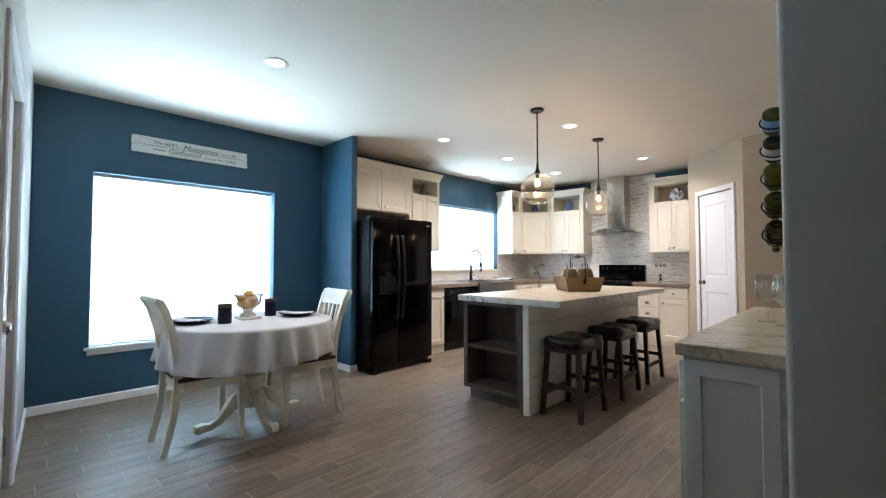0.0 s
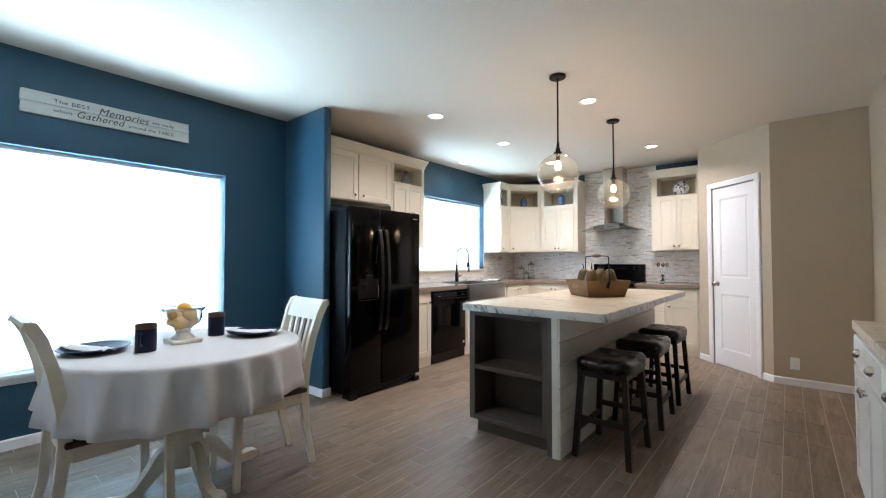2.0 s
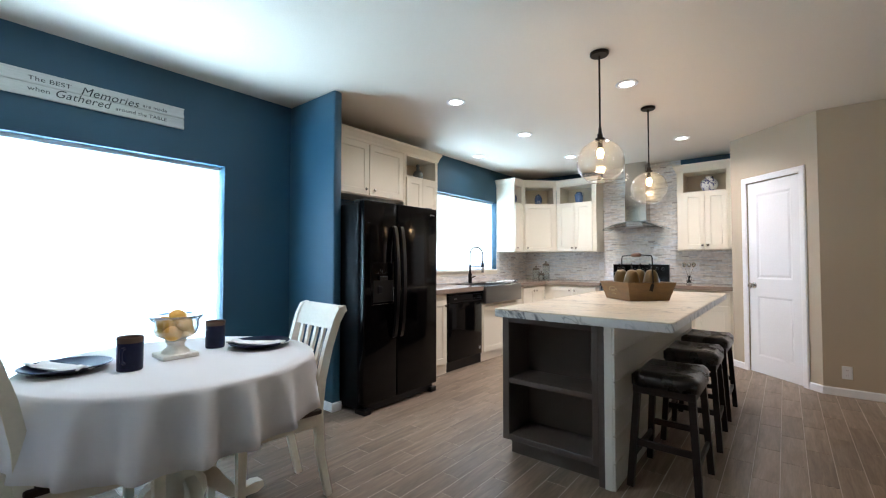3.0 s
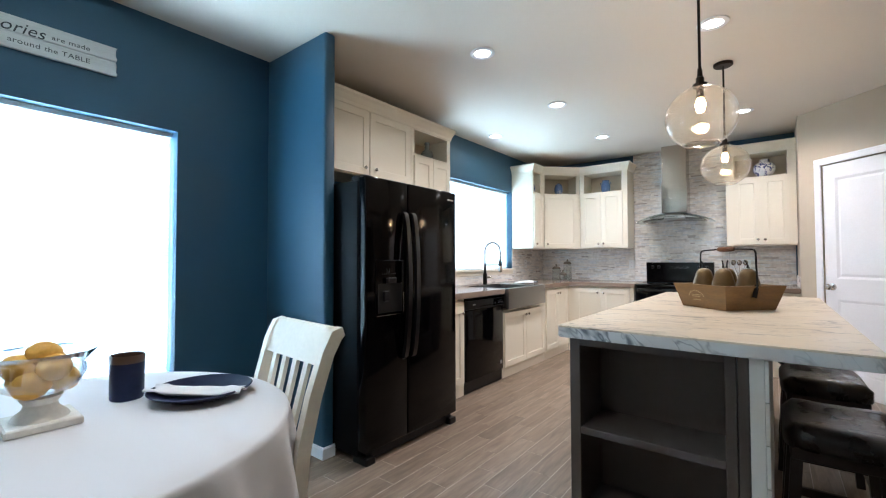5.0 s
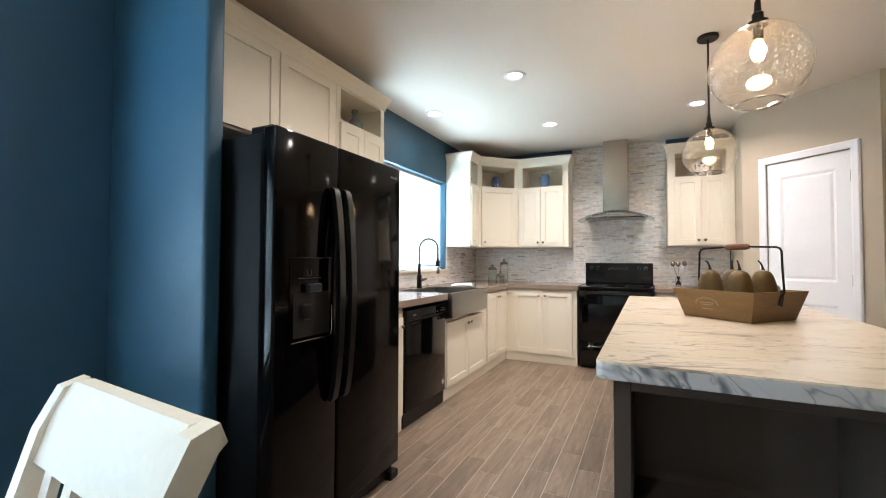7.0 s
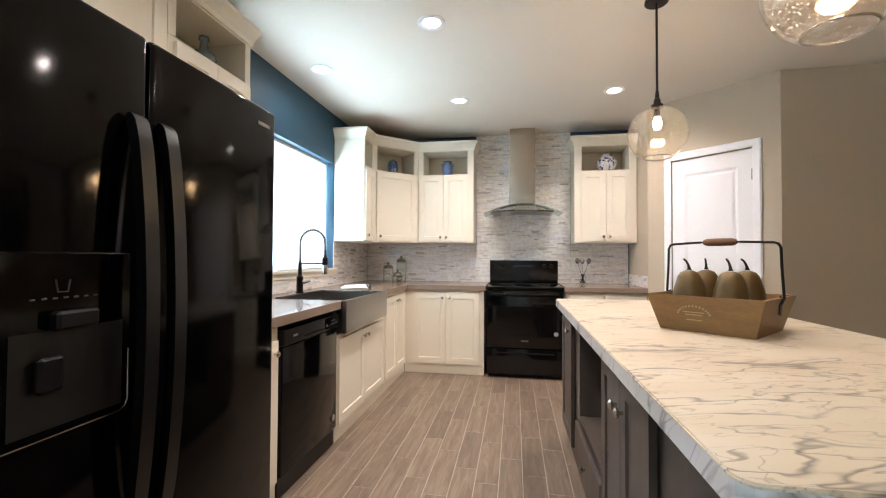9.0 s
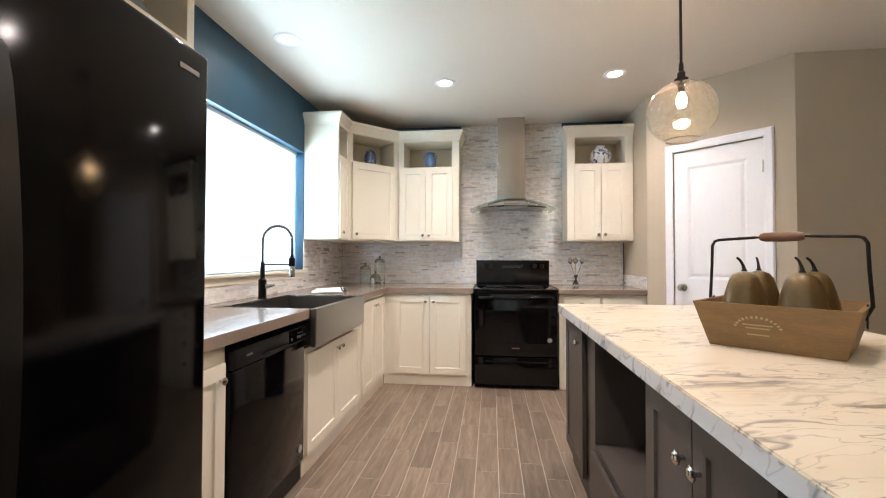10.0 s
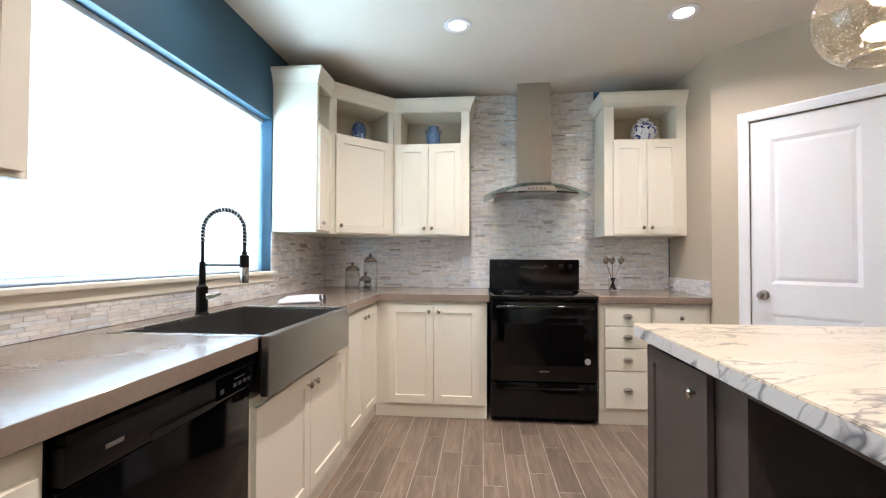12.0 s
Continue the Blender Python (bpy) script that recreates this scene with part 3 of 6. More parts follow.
def base_cabinet(m, w, label, doors=(), drawers=(), depth=0.60, top=0.866, mat=None, group=BASE_GROUP, toe=0.09):
    cab = thing("base_cabinet", m, label, "cabinet", group)
    mat = mat or M_CAB
    part("carcass", box(0, w, 0, depth, toe, top, 0.002), mat, cab)
    part("toe_board", box(0, w, 0.004, 0.024, 0.001, toe - 0.001, 0.001), mat, cab)
    for d in doors:
        door_on(cab, *d[:4], mat, d[4])
    for d in drawers:
        drawer_on(cab, *d[:4], mat, *d[4:])
    return cab


def upper_cabinet(m, w, z0, label, doors, niche, depth=0.32, top=2.43, group=UPPER_GROUP):
    cab = thing("wall_cabinet", m, label, "cabinet", group)
    nx0, nx1, nz0, nz1 = niche if niche else (0.05, w - 0.05, top, top)
    zmid = nz0 - 0.0 if niche else top
    part("carcass", box(0, w, 0, depth, z0, zmid, 0.002), M_CAB, cab)
    if niche:
        bm = box(0, nx0, 0, depth, zmid, top, 0.001)
        box(nx1, w, 0, depth, zmid, top, 0.001, bm)
        box(nx0, nx1, 0, depth, nz1, top, 0.001, bm)
        part("niche_frame", bm, M_CAB, cab)
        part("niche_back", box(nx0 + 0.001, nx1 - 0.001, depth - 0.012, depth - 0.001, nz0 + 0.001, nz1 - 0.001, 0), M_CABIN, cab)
    for d in doors:
        door_on(cab, *d[:4], M_CAB, d[4])
    return cab


CROWN = [(0.0, 2.40), (0.008, 2.40), (0.012, 2.425), (0.03, 2.465), (0.042, 2.485), (0.042, 2.505), (0.0, 2.505)]

# ---- kitchen: base cabinets along the window wall ----
XF, YF = -3.962, 6.655
WEST = lambda y, x=XF: pose(x, y, 0, 0, 0, 90)
base_cabinet(WEST(3.70), 0.535, "narrow cream shaker base cabinet between fridge and dishwasher", [(0.03, 0.51, 0.12, 0.80, (0.475, 0.74))], depth=0.645)
sinkbase = base_cabinet(WEST(4.915), 0.99, "cream shaker base cabinet under the farmhouse sink", [(0.02, 0.485, 0.11, 0.665, (0.45, 0.615)), (0.49, 0.955, 0.11, 0.665, (0.525, 0.615))], depth=0.645, top=0.695)
base_cabinet(WEST(5.915), 0.745, "cream shaker base cabinet in the kitchen corner", [(0.03, 0.36, 0.11, 0.84, (0.325, 0.79)), (0.365, 0.695, 0.11, 0.84, (0.40, 0.79))], depth=0.645)
NORTH = lambda x: pose(x, YF, 0)
base_cabinet(NORTH(XF + 0.002), 0.835, "cream shaker two-door base cabinet beside the range", [(0.10, 0.44, 0.11, 0.84, (0.405, 0.79)), (0.445, 0.785, 0.11, 0.84, (0.48, 0.79))], depth=0.62)
base_cabinet(NORTH(-2.325), 0.365, "cream four-drawer base cabinet beside the range", drawers=[(0.038, 0.355, 0.706, 0.84), (0.038, 0.355, 0.549, 0.70), (0.038, 0.355, 0.388, 0.543), (0.038, 0.355, 0.12, 0.382)], depth=0.62)
base_cabinet(NORTH(-1.958), 0.395, "cream base cabinet with a drawer beside the pantry wall", [(0.015, 0.365, 0.11, 0.68, (0.05, 0.63))], [(0.015, 0.365, 0.70, 0.84, "knob")], depth=0.62)

# worktops
wt = thing("worktop", pose(0, 0, 0), "taupe stone-look laminate worktop with a square edge", "worktop")
for a, b, c_, d_ in ((XW + 0.003, -3.926, 3.70, 4.912), (XW + 0.003, -4.50, 4.912, 5.80), (XW + 0.003, -3.926, 5.80, YB - 0.003), (-3.926, -3.108, 6.62, YB - 0.003)):
    part("slab", box(a, b, c_, d_, 0.868, 0.9175, 0.0015), M_TOP, wt)
tagged(part("worktop", box(-2.333, -1.563, 6.62, YB - 0.003, 0.868, 0.9175, 0.004), M_TOP, None, "taupe stone-look laminate worktop beside the range"), "", "worktop")

# farmhouse sink
sink = thing("farmhouse_sink", pose(-3.889, 4.92, 0.708), "stainless steel apron-front farmhouse sink set in the worktop", "sink")
W, D = 0.872, 0.615
M_APRON = surface("satin_sink_steel", S(168, 166, 163), 0.3, metal=1.0, vary=0.01, scale=0.4, fine=5.0, bump=0.05, stretch=(1, 0.4, 60))
bm = box(-0.035, 0.0, 0, W, 0, 0.212, 0.006, seg=2)
part("apron", bm, M_APRON, sink)
bm = box(-D, -D + 0.03, 0, W, 0.20, 0.21, 0.002)
box(-D + 0.03, -0.035, 0, 0.03, 0.20, 0.21, 0.002, bm)
box(-D + 0.03, -0.035, W - 0.03, W, 0.20, 0.21, 0.002, bm)
part("rim", bm, M_STEEL, sink)
bm = box(-D + 0.03, -0.035, 0.03, W - 0.03, 0.005, 0.014, 0.001)
box(-D + 0.022, -D + 0.03, 0.03, W - 0.03, 0.014, 0.20, 0.001, bm)
box(-D + 0.03, -0.035, 0.022, 0.03, 0.014, 0.20, 0.001, bm)
box(-D + 0.03, -0.035, W - 0.03, W - 0.022, 0.014, 0.20, 0.001, bm)
part("basin", bm, M_STEELD, sink)
part("drain", lathe([(0.0, 0.016), (0.03, 0.016), (0.042, 0.019), (0.045, 0.015), (0, 0.015)], 20, (-0.32, W / 2, 0)), M_STEEL, sink, smooth=True)

# ---- wall cabinets ----
UX = -4.30
bigL = upper_cabinet(pose(UX, 2.815, 0, 0, 0, 90), 1.09, 1.865, "cream shaker two-door cabinet above the fridge", [(0.035, 0.58, 1.88, 2.39, (0.53, 1.935)), (0.59, 1.06, 1.88, 2.39, (0.642, 1.935))], None)
nicheL = upper_cabinet(pose(UX, 3.907, 0, 0, 0, 90), 0.575, 1.385, "cream shaker wall cabinet with an open display niche", [(0.03, 0.285, 1.40, 2.15, (0.255, 1.45)), (0.29, 0.55, 1.40, 2.15, (0.32, 1.45))], (0.045, 0.53, 2.175, 2.39))
tagged(part("crown_moulding", sweep(CROWN, [(UX, 2.814), (UX, 4.482), (XW + 0.002, 4.482)]), M_CAB, None, "cream crown moulding on the cabinets by the fridge"), "", "moulding", "", "structure")
YU = 6.98
sideL = upper_cabinet(pose(UX, 6.325, 0, 0, 0, 90), 0.258, 1.365, "narrow cream shaker wall cabinet beside the window with a display niche", [(0.012, 0.235, 1.38, 2.10, (0.045, 1.43))], (0.03, 0.225, 2.135, 2.395))
mid = upper_cabinet(pose(-3.90, YU, 0), 0.632, 1.365, "cream shaker two-door wall cabinet with a display niche", [(0.02, 0.292, 1.38, 2.12, (0.262, 1.43)), (0.297, 0.57, 1.38, 2.12, (0.327, 1.43))], (0.06, 0.562, 2.135, 2.395))
right = upper_cabinet(pose(-2.19, YU, 0), 0.626, 1.365, "cream shaker wall cabinet beside the pantry with a display niche", [(0.066, 0.318, 1.38, 2.12, (0.29, 1.43)), (0.323, 0.567, 1.38, 2.12, (0.352, 1.43))], (0.076, 0.552, 2.135, 2.395))

# diagonal corner wall cabinet
corner = thing("corner_cabinet", pose(0, 0, 0), "cream shaker diagonal corner wall cabinet with a display niche", "cabinet", UPPER_GROUP)
ca, cb = Vector((UX, 6.585)), Vector((-3.902, YU))
clen = (cb - ca).length
cang = math.degrees(math.atan2(cb.y - ca.y, cb.x - ca.x))


def prism(plan, z0, z1):
    bm = bmesh.new()
    lo = [bm.verts.new((x, y, z0)) for x, y in plan]
    hi = [bm.verts.new((x, y, z1)) for x, y in plan]
    bm.faces.new(lo)
    bm.faces.new(hi)
    for k in range(len(plan)):
        k2 = (k + 1) % len(plan)
        bm.faces.new((lo[k], lo[k2], hi[k2], hi[k]))
    return bm


plan = [(ca.x, ca.y), (cb.x, cb.y), (cb.x, YB - 0.003), (XW + 0.003, YB - 0.003), (XW + 0.003, ca.y)]
part("carcass", prism(plan, 1.365, 2.135), M_CAB, corner)
part("top_board", prism(plan, 2.395, 2.43), M_CAB, corner)
cm = pose(ca.x, ca.y, 0, 0, 0, cang)
for a, b in ((0.0, 0.05), (clen - 0.05, clen)):
    p = part("stile", box(a, b, 0.0, 0.02, 2.136, 2.394, 0.001), M_CAB, corner)
    p.matrix_local = cm
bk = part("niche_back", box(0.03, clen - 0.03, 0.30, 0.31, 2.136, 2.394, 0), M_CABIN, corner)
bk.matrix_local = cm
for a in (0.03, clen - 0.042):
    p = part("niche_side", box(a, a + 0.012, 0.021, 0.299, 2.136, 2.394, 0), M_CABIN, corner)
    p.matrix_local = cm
d = part("door", shaker(clen - 0.08, 0.74), M_CAB, corner)
d.matrix_local = cm @ pose(0.04, -0.021, 1.38)
knob(d, 0.035, 0, 0.05)
tagged(part("crown_moulding", sweep(CROWN, [(XW + 0.002, 6.324), (UX, 6.324), (UX, ca.y), (cb.x, cb.y), (-3.267, YU), (-3.267, YB - 0.002)]), M_CAB, None, "cream crown moulding on the corner cabinets"), "", "moulding", "", "structure")
tagged(part("crown_moulding", sweep(CROWN, [(-2.191, YB - 0.002), (-2.191, YU), (-1.562, YU)]), M_CAB, None, "cream crown moulding on the cabinet by the pantry"), "", "moulding", "", "structure")

# ---- fridge ----
fr = thing("fridge", pose(-3.663, 2.815, 0), "glossy black side-by-side fridge with ice dispenser", "fridge")
FW, FH = 0.896, 1.716
M_FSIDE = surface("black_fridge_side", S(4, 4, 5), 0.5, vary=0.05, bump=0.0, spec=0.12)
part("body", box(-0.80, -0.075, 0.004, FW - 0.004, 0.035, FH - 0.02, 0.006), M_FSIDE, fr)
part("hinge_cover", box(-0.16, -0.04, 0.02, 0.10, FH - 0.02, FH + 0.012, 0.006), M_BLACKM, fr)
part("hinge_cover", box(-0.16, -0.04, FW - 0.10, FW - 0.02, FH - 0.02, FH + 0.012, 0.006), M_BLACKM, fr)
SPLIT = 0.367
dl = part("freezer_door", box(-0.07, 0, 0, SPLIT - 0.003, 0.075, FH, 0.012, seg=3), M_BLACK, fr, smooth=True)
dr = part("fridge_door", box(-0.07, 0, SPLIT + 0.003, FW, 0.075, FH, 0.012, seg=3), M_BLACK, fr, smooth=True)
part("kick_grille", box(-0.10, -0.03, 0.03, FW - 0.03, 0.012, 0.07, 0.004), M_BLACKM, fr)
for y in (0.045, FW - 0.045):
    f = part("foot", box(-0.12, 0.005, y - 0.04, y + 0.035, 0.0, 0.045, 0.008, seg=2), M_BLACKM, fr)
M_HANDLE = surface("satin_black_handle", S(12, 12, 12), 0.3, vary=0.06, bump=0.0, spec=0.4)
for y, own in ((SPLIT - 0.045, dl), (SPLIT + 0.034, dr)):
    pts = [(0.004, y, 0.585), (0.012, y, 0.592)] + [(0.018 + 0.036 * math.sin(math.pi * k / 20) ** 0.7, y, 0.60 + 0.90 * k / 20) for k in range(21)] + [(0.012, y, 1.508), (0.004, y, 1.514)]
    part("handle", beam(pts, 0.036, [0.02, 0.024] + [0.024] * 21 + [0.024, 0.02], side=(0, 1, 0), r=0.005), M_HANDLE, own, "long bowed satin black handle", smooth=True)
# ice dispenser: a panel with grey marks over a flat plate painted as the bay's shade
disp = part("dispenser_frame", box(-0.002, 0.004, 0.075, 0.325, 0.862, 1.21, 0.003), M_BLACK, dl, "black dispenser panel")
M_DIMCHROME = surface("dim_chrome", S(38, 38, 41), 0.3, metal=0.6, bump=0)
M_MARK = surface("button_grey", S(58, 60, 64), 0.4, bump=0)
part("dispenser_trim", tube([(0.005, 0.085, 0.869), (0.005, 0.30, 0.869), (0.005, 0.314, 0.876), (0.005, 0.320, 0.89), (0.005, 0.320, 1.0)], 0.0016, 6), M_NICKEL, disp, "thin silver trim line", smooth=True)
part("dispenser_bay_shade", box(0.0042, 0.0052, 0.095, 0.305, 0.885, 1.065, 0.0), surface("bay_shade_black", S(4, 4, 4), 0.5, bump=0), disp)
part("spout", box(0.0053, 0.03, 0.155, 0.235, 1.066, 1.10, 0.005), M_DIMCHROME, disp, "small dark chrome spout")
part("dispenser_lever", box(0.0063, 0.024, 0.13, 0.175, 0.955, 1.02, 0.006), M_DIMCHROME, disp, "chrome dispenser lever")
part("cup_mark", tube([(0.005, 0.168, 1.158), (0.005, 0.172, 1.135), (0.005, 0.19, 1.135), (0.005, 0.194, 1.158)], 0.0014, 5), M_MARK, disp)
for k in range(7):
    part("button", box(0.0045, 0.0058, 0.125 + k * 0.019, 0.134 + k * 0.019, 1.122, 1.1255, 0.0005), M_MARK, disp)
part("badge", box(0.0005, 0.002, FW - 0.105, FW - 0.04, FH - 0.068, FH - 0.056, 0.0005), M_STEELD, dr, "small silver badge")

# ---- range ----
rg = thing("electric_range", pose(-3.097, 6.60, 0), "glossy black freestanding electric range with glass cooktop", "range")
RW = 0.757
part("body", box(0.004, RW - 0.004, 0.05, 0.665, 0.02, 0.885, 0.004), M_BLACKM, rg)
part("cooktop", box(0.0, RW, 0.0, 0.60, 0.887, 0.915, 0.006, seg=2), M_ENAMEL, rg, "black glass cooktop", smooth=True)
for x, y, r in ((0.19, 0.17, 0.10), (0.56, 0.17, 0.085), (0.19, 0.43, 0.075), (0.56, 0.43, 0.10)):
    part("burner_ring", lathe([(r, 0.9155), (r, 0.9162), (r - 0.004, 0.9162), (r - 0.004, 0.9155)], 40, (x, y, 0), close=True), surface("burner_grey", S(60, 60, 62), 0.4, bump=0), rg)
od = part("oven_door", box(0.006, RW - 0.006, 0.0, 0.045, 0.305, 0.872, 0.006, seg=2), M_ENAMEL, rg, smooth=True)
part("oven_window", box(0.10, RW - 0.10, -0.002, 0.001, 0.42, 0.72, 0.0015), M_ENAMEL, od)
part("oven_handle", tube([(0.05, -0.003, 0.835), (0.05, -0.04, 0.842), (0.07, -0.05, 0.842), (RW - 0.07, -0.05, 0.842), (RW - 0.05, -0.04, 0.842), (RW - 0.05, -0.003, 0.835)], 0.013, 10), M_ENAMEL, od, "black bar handle", smooth=True)
dw_ = part("storage_drawer", box(0.006, RW - 0.006, 0.004, 0.045, 0.05, 0.295, 0.005, seg=2), M_ENAMEL, rg, smooth=True)
part("drawer_grip", box(0.10, RW - 0.10, -0.008, 0.003, 0.245, 0.262, 0.004), M_ENAMEL, dw_)
bg = part("backguard", prism([(0, 0.60), (RW, 0.60), (RW, 0.665), (0, 0.665)], 0.916, 1.175), M_ENAMEL, rg)
for x in (0.075, 0.15, RW - 0.15, RW - 0.075):
    bm = lathe([(0, 0.03), (0.014, 0.03), (0.02, 0.006), (0.022, 0.0), (0, 0)], 18)
    bmesh.ops.rotate(bm, verts=bm.verts, cent=(0, 0, 0), matrix=Matrix.Rotation(radians(90), 3, "X"))
    bmesh.ops.translate(bm, verts=bm.verts, vec=(x, 0.599, 1.115))
    k = part("control_knob", bm, M_BLACKM, bg, smooth=True)
    part("pointer", box(x - 0.0015, x + 0.0015, 0.567, 0.5685, 1.113, 1.128, 0), M_NICKEL, k)
part("display", box(0.26, 0.50, 0.5985, 0.5995, 1.09, 1.14, 0), surface("display_glass", S(12, 14, 16), 0.15, bump=0), bg)
for k in range(8):
    part("label_bar", box(0.27 + k * 0.028, 0.288 + k * 0.028, 0.5975, 0.5984, 1.10 + 0.014 * (k % 2), 1.104 + 0.014 * (k % 2), 0), M_NICKEL, bg)
part("badge", box(0.345, 0.415, -0.0018, -0.0001, 0.372, 0.384, 0.0), M_NICKEL, od, "small silver badge")
bm = lathe([(0, 0.002), (0.022, 0.002), (0.022, 0), (0, 0)], 24)
bmesh.ops.rotate(bm, verts=bm.verts, cent=(0, 0, 0), matrix=Matrix.Rotation(radians(90), 3, "X"))
bmesh.ops.translate(bm, verts=bm.verts, vec=(RW - 0.075, -0.0005, 0.455))
part("sticker", bm, surface("sticker_white", S(150, 150, 150), 0.4, bump=0), od, "round grey sticker")

# ---- dishwasher ----
dwsh = thing("dishwasher", pose(-3.944, 4.242, 0), "black built-in dishwasher under the worktop", "dishwasher")
DW = 0.66
part("body", box(-0.62, -0.03, 0.004, DW - 0.004, 0.02, 0.855, 0.002), M_BLACKM, dwsh)
part("door_panel", box(-0.03, 0.0, 0.004, DW - 0.004, 0.115, 0.752, 0.008, seg=2), M_BLACK, dwsh, smooth=True)
cp = part("control_panel", box(-0.03, 0.012, 0.004, DW - 0.004, 0.758, 0.838, 0.008, seg=2), M_BLACKM, dwsh, smooth=True)
part("top_lip", beam([(-0.006, 0.004, 0.849), (-0.006, DW - 0.004, 0.849)], 0.044, 0.018, side=(1, 0, 0), r=0.006), M_BLACK, cp, "rounded glossy black lip", smooth=True)
# no hollow is cut: a flat black plate paints the grip pocket's shadow
part("pocket_shade_plate", box(0.0115, 0.0135, 0.21, DW - 0.21, 0.7585, 0.778, 0.0008), surface("pocket_shadow_black", S(3, 3, 3), 0.6, bump=0), cp)
part("handle_edge", tube([(0.0135, 0.21, 0.778), (0.016, 0.25, 0.7805), (0.016, DW - 0.25, 0.7805), (0.0135, DW - 0.21, 0.778)], 0.003, 6), M_BLACK, cp, smooth=True)
part("glass_strip", box(0.0118, 0.0128, DW - 0.21, DW - 0.015, 0.768, 0.832, 0.0004), M_BLACK, cp)
part("kick_plate", box(-0.05, -0.02, 0.004, DW - 0.004, 0.005, 0.112, 0.002), M_BLACKM, dwsh)
for k in range(4):
    part("button", box(0.0126, 0.0136, DW - 0.125 + k * 0.026, DW - 0.107 + k * 0.026, 0.785, 0.797, 0.0005), M_MARK, cp)
part("button", box(0.0126, 0.0136, DW - 0.19, DW - 0.172, 0.782, 0.796, 0.0005), M_MARK, cp)
part("label_bar", box(0.0126, 0.0132, DW - 0.12, DW - 0.06, 0.808, 0.812, 0), M_MARK, cp)
part("badge", box(0.0122, 0.0132, 0.09, 0.135, 0.795, 0.805, 0.0003), M_STEELD, cp, "small silver badge")
bm = lathe([(0, 0.0015), (0.02, 0.0015), (0.02, 0), (0, 0)], 24)
bmesh.ops.rotate(bm, verts=bm.verts, cent=(0, 0, 0), matrix=Matrix.Rotation(radians(90), 3, "Y"))
bmesh.ops.translate(bm, verts=bm.verts, vec=(0.0, DW - 0.05, 0.19))
part("sticker", bm, surface("sticker_grey", S(150, 150, 150), 0.4, bump=0), dwsh, "round grey sticker")

# ---- range hood ----
hood = thing("range_hood", pose(-2.735, YB, 0), "stainless steel chimney range hood with curved glass canopy", "range hood")
M_HOOD = surface("brushed_hood_steel", S(182, 175, 166), 0.12, metal=1.0, vary=0.015, scale=0.5, fine=6.0, bump=0.05, stretch=(0.3, 0.3, 120))


def bowed_sheet(w, d, z0, z1, bow):
    """A three-sided steel duct whose front is drawn slightly outwards."""
    plan_ = [(-w, -0.002)] + [(-w + 2 * w * k / 16, -d - bow * (1 - (k / 8 - 1) ** 2)) for k in range(17)] + [(w, -0.002)]
    bm = prism(plan_, z0, z1)
    for f_ in bm.faces:
        f_.smooth = abs(f_.normal.z) < 0.5
    return bm


part("chimney", bowed_sheet(0.142, 0.25, 1.80, 2.20, 0.005), M_HOOD, hood, smooth=True)
part("upper_chimney", bowed_sheet(0.137, 0.245, 2.20, ZC - 0.001, 0.006), M_HOOD, hood, smooth=True)
bm = bmesh.new()
rows = []
for i in range(25):
    u = -1 + i / 12
    z = 1.775 - 0.095 * u * u
    yf = -0.50 + 0.06 * u * u
    rows.append([bm.verts.new((u * 0.415, y, z)) for y in (-0.06, yf * 0.6, yf)])
for a, b in zip(rows, rows[1:]):
    for k in range(2):
        bm.faces.new((a[k], a[k + 1], b[k + 1], b[k]))
solid(bm, 0.007)
part("glass_canopy", bm, thin_glass("hood_glass", (0.78, 0.85, 0.84, 1), 1.5), hood, "curved tinted glass canopy", smooth=True)
bm = bmesh.new()
rows = []
for i in range(17):
    u = -1 + i / 8
    z = 1.768 - 0.095 * (u * 0.85) ** 2
    rows.append([bm.verts.new((u * 0.325, y, zz)) for y, zz in ((-0.02, z), (-0.44, z), (-0.455, z - 0.012), (-0.455, 1.715 - 0.02 * u * u), (-0.44, 1.705 - 0.02 * u * u), (-0.02, 1.705 - 0.02 * u * u))])
for a, b in zip(rows, rows[1:]):
    for k in range(6):
        bm.faces.new((a[k], a[(k + 1) % 6], b[(k + 1) % 6], b[k]))
bm.faces.new(rows[0])
bm.faces.new(rows[-1])
hb = part("hood_body", bm, M_STEEL, hood)
for k in range(5):
    part("button", box(-0.07 + k * 0.03, -0.055 + k * 0.03, -0.4575, -0.455, 1.728, 1.737, 0.001), M_BLACKM, hb)

# ---- island ----
isl = thing("kitchen_island", pose(0, 0, 0), "taupe kitchen island with end shelves and white shiplap back", "island")
IX0, IX1, IY0, IY1 = -2.49, -1.80, 2.965, 5.32
bm = box(IX0, IX0 + 0.045, IY0, IY0 + 0.30, 0.10, 0.868, 0.002)
box(-1.92, -1.885, IY0, IY0 + 0.30, 0.10, 0.868, 0.002, bm)
box(IX0 + 0.045, -1.92, IY0 + 0.275, IY0 + 0.30, 0.10, 0.868, 0, bm)
box(IX0 + 0.045, -1.92, IY0, IY0 + 0.275, 0.835, 0.868, 0.002, bm)
part("end_frame", bm, M_TAUPE, isl)
part("shelf", box(IX0 + 0.045, -1.92, IY0 + 0.004, IY0 + 0.275, 0.10, 0.135, 0.002), M_TAUPE, isl)
part("shelf", box(IX0 + 0.045, -1.92, IY0 + 0.004, IY0 + 0.275, 0.455, 0.485, 0.002), M_TAUPE, isl)
part("toe_board", box(IX0 + 0.03, -1.83, IY0 + 0.06, IY1 - 0.03, 0.001, 0.099, 0.001), M_TAUPE, isl)
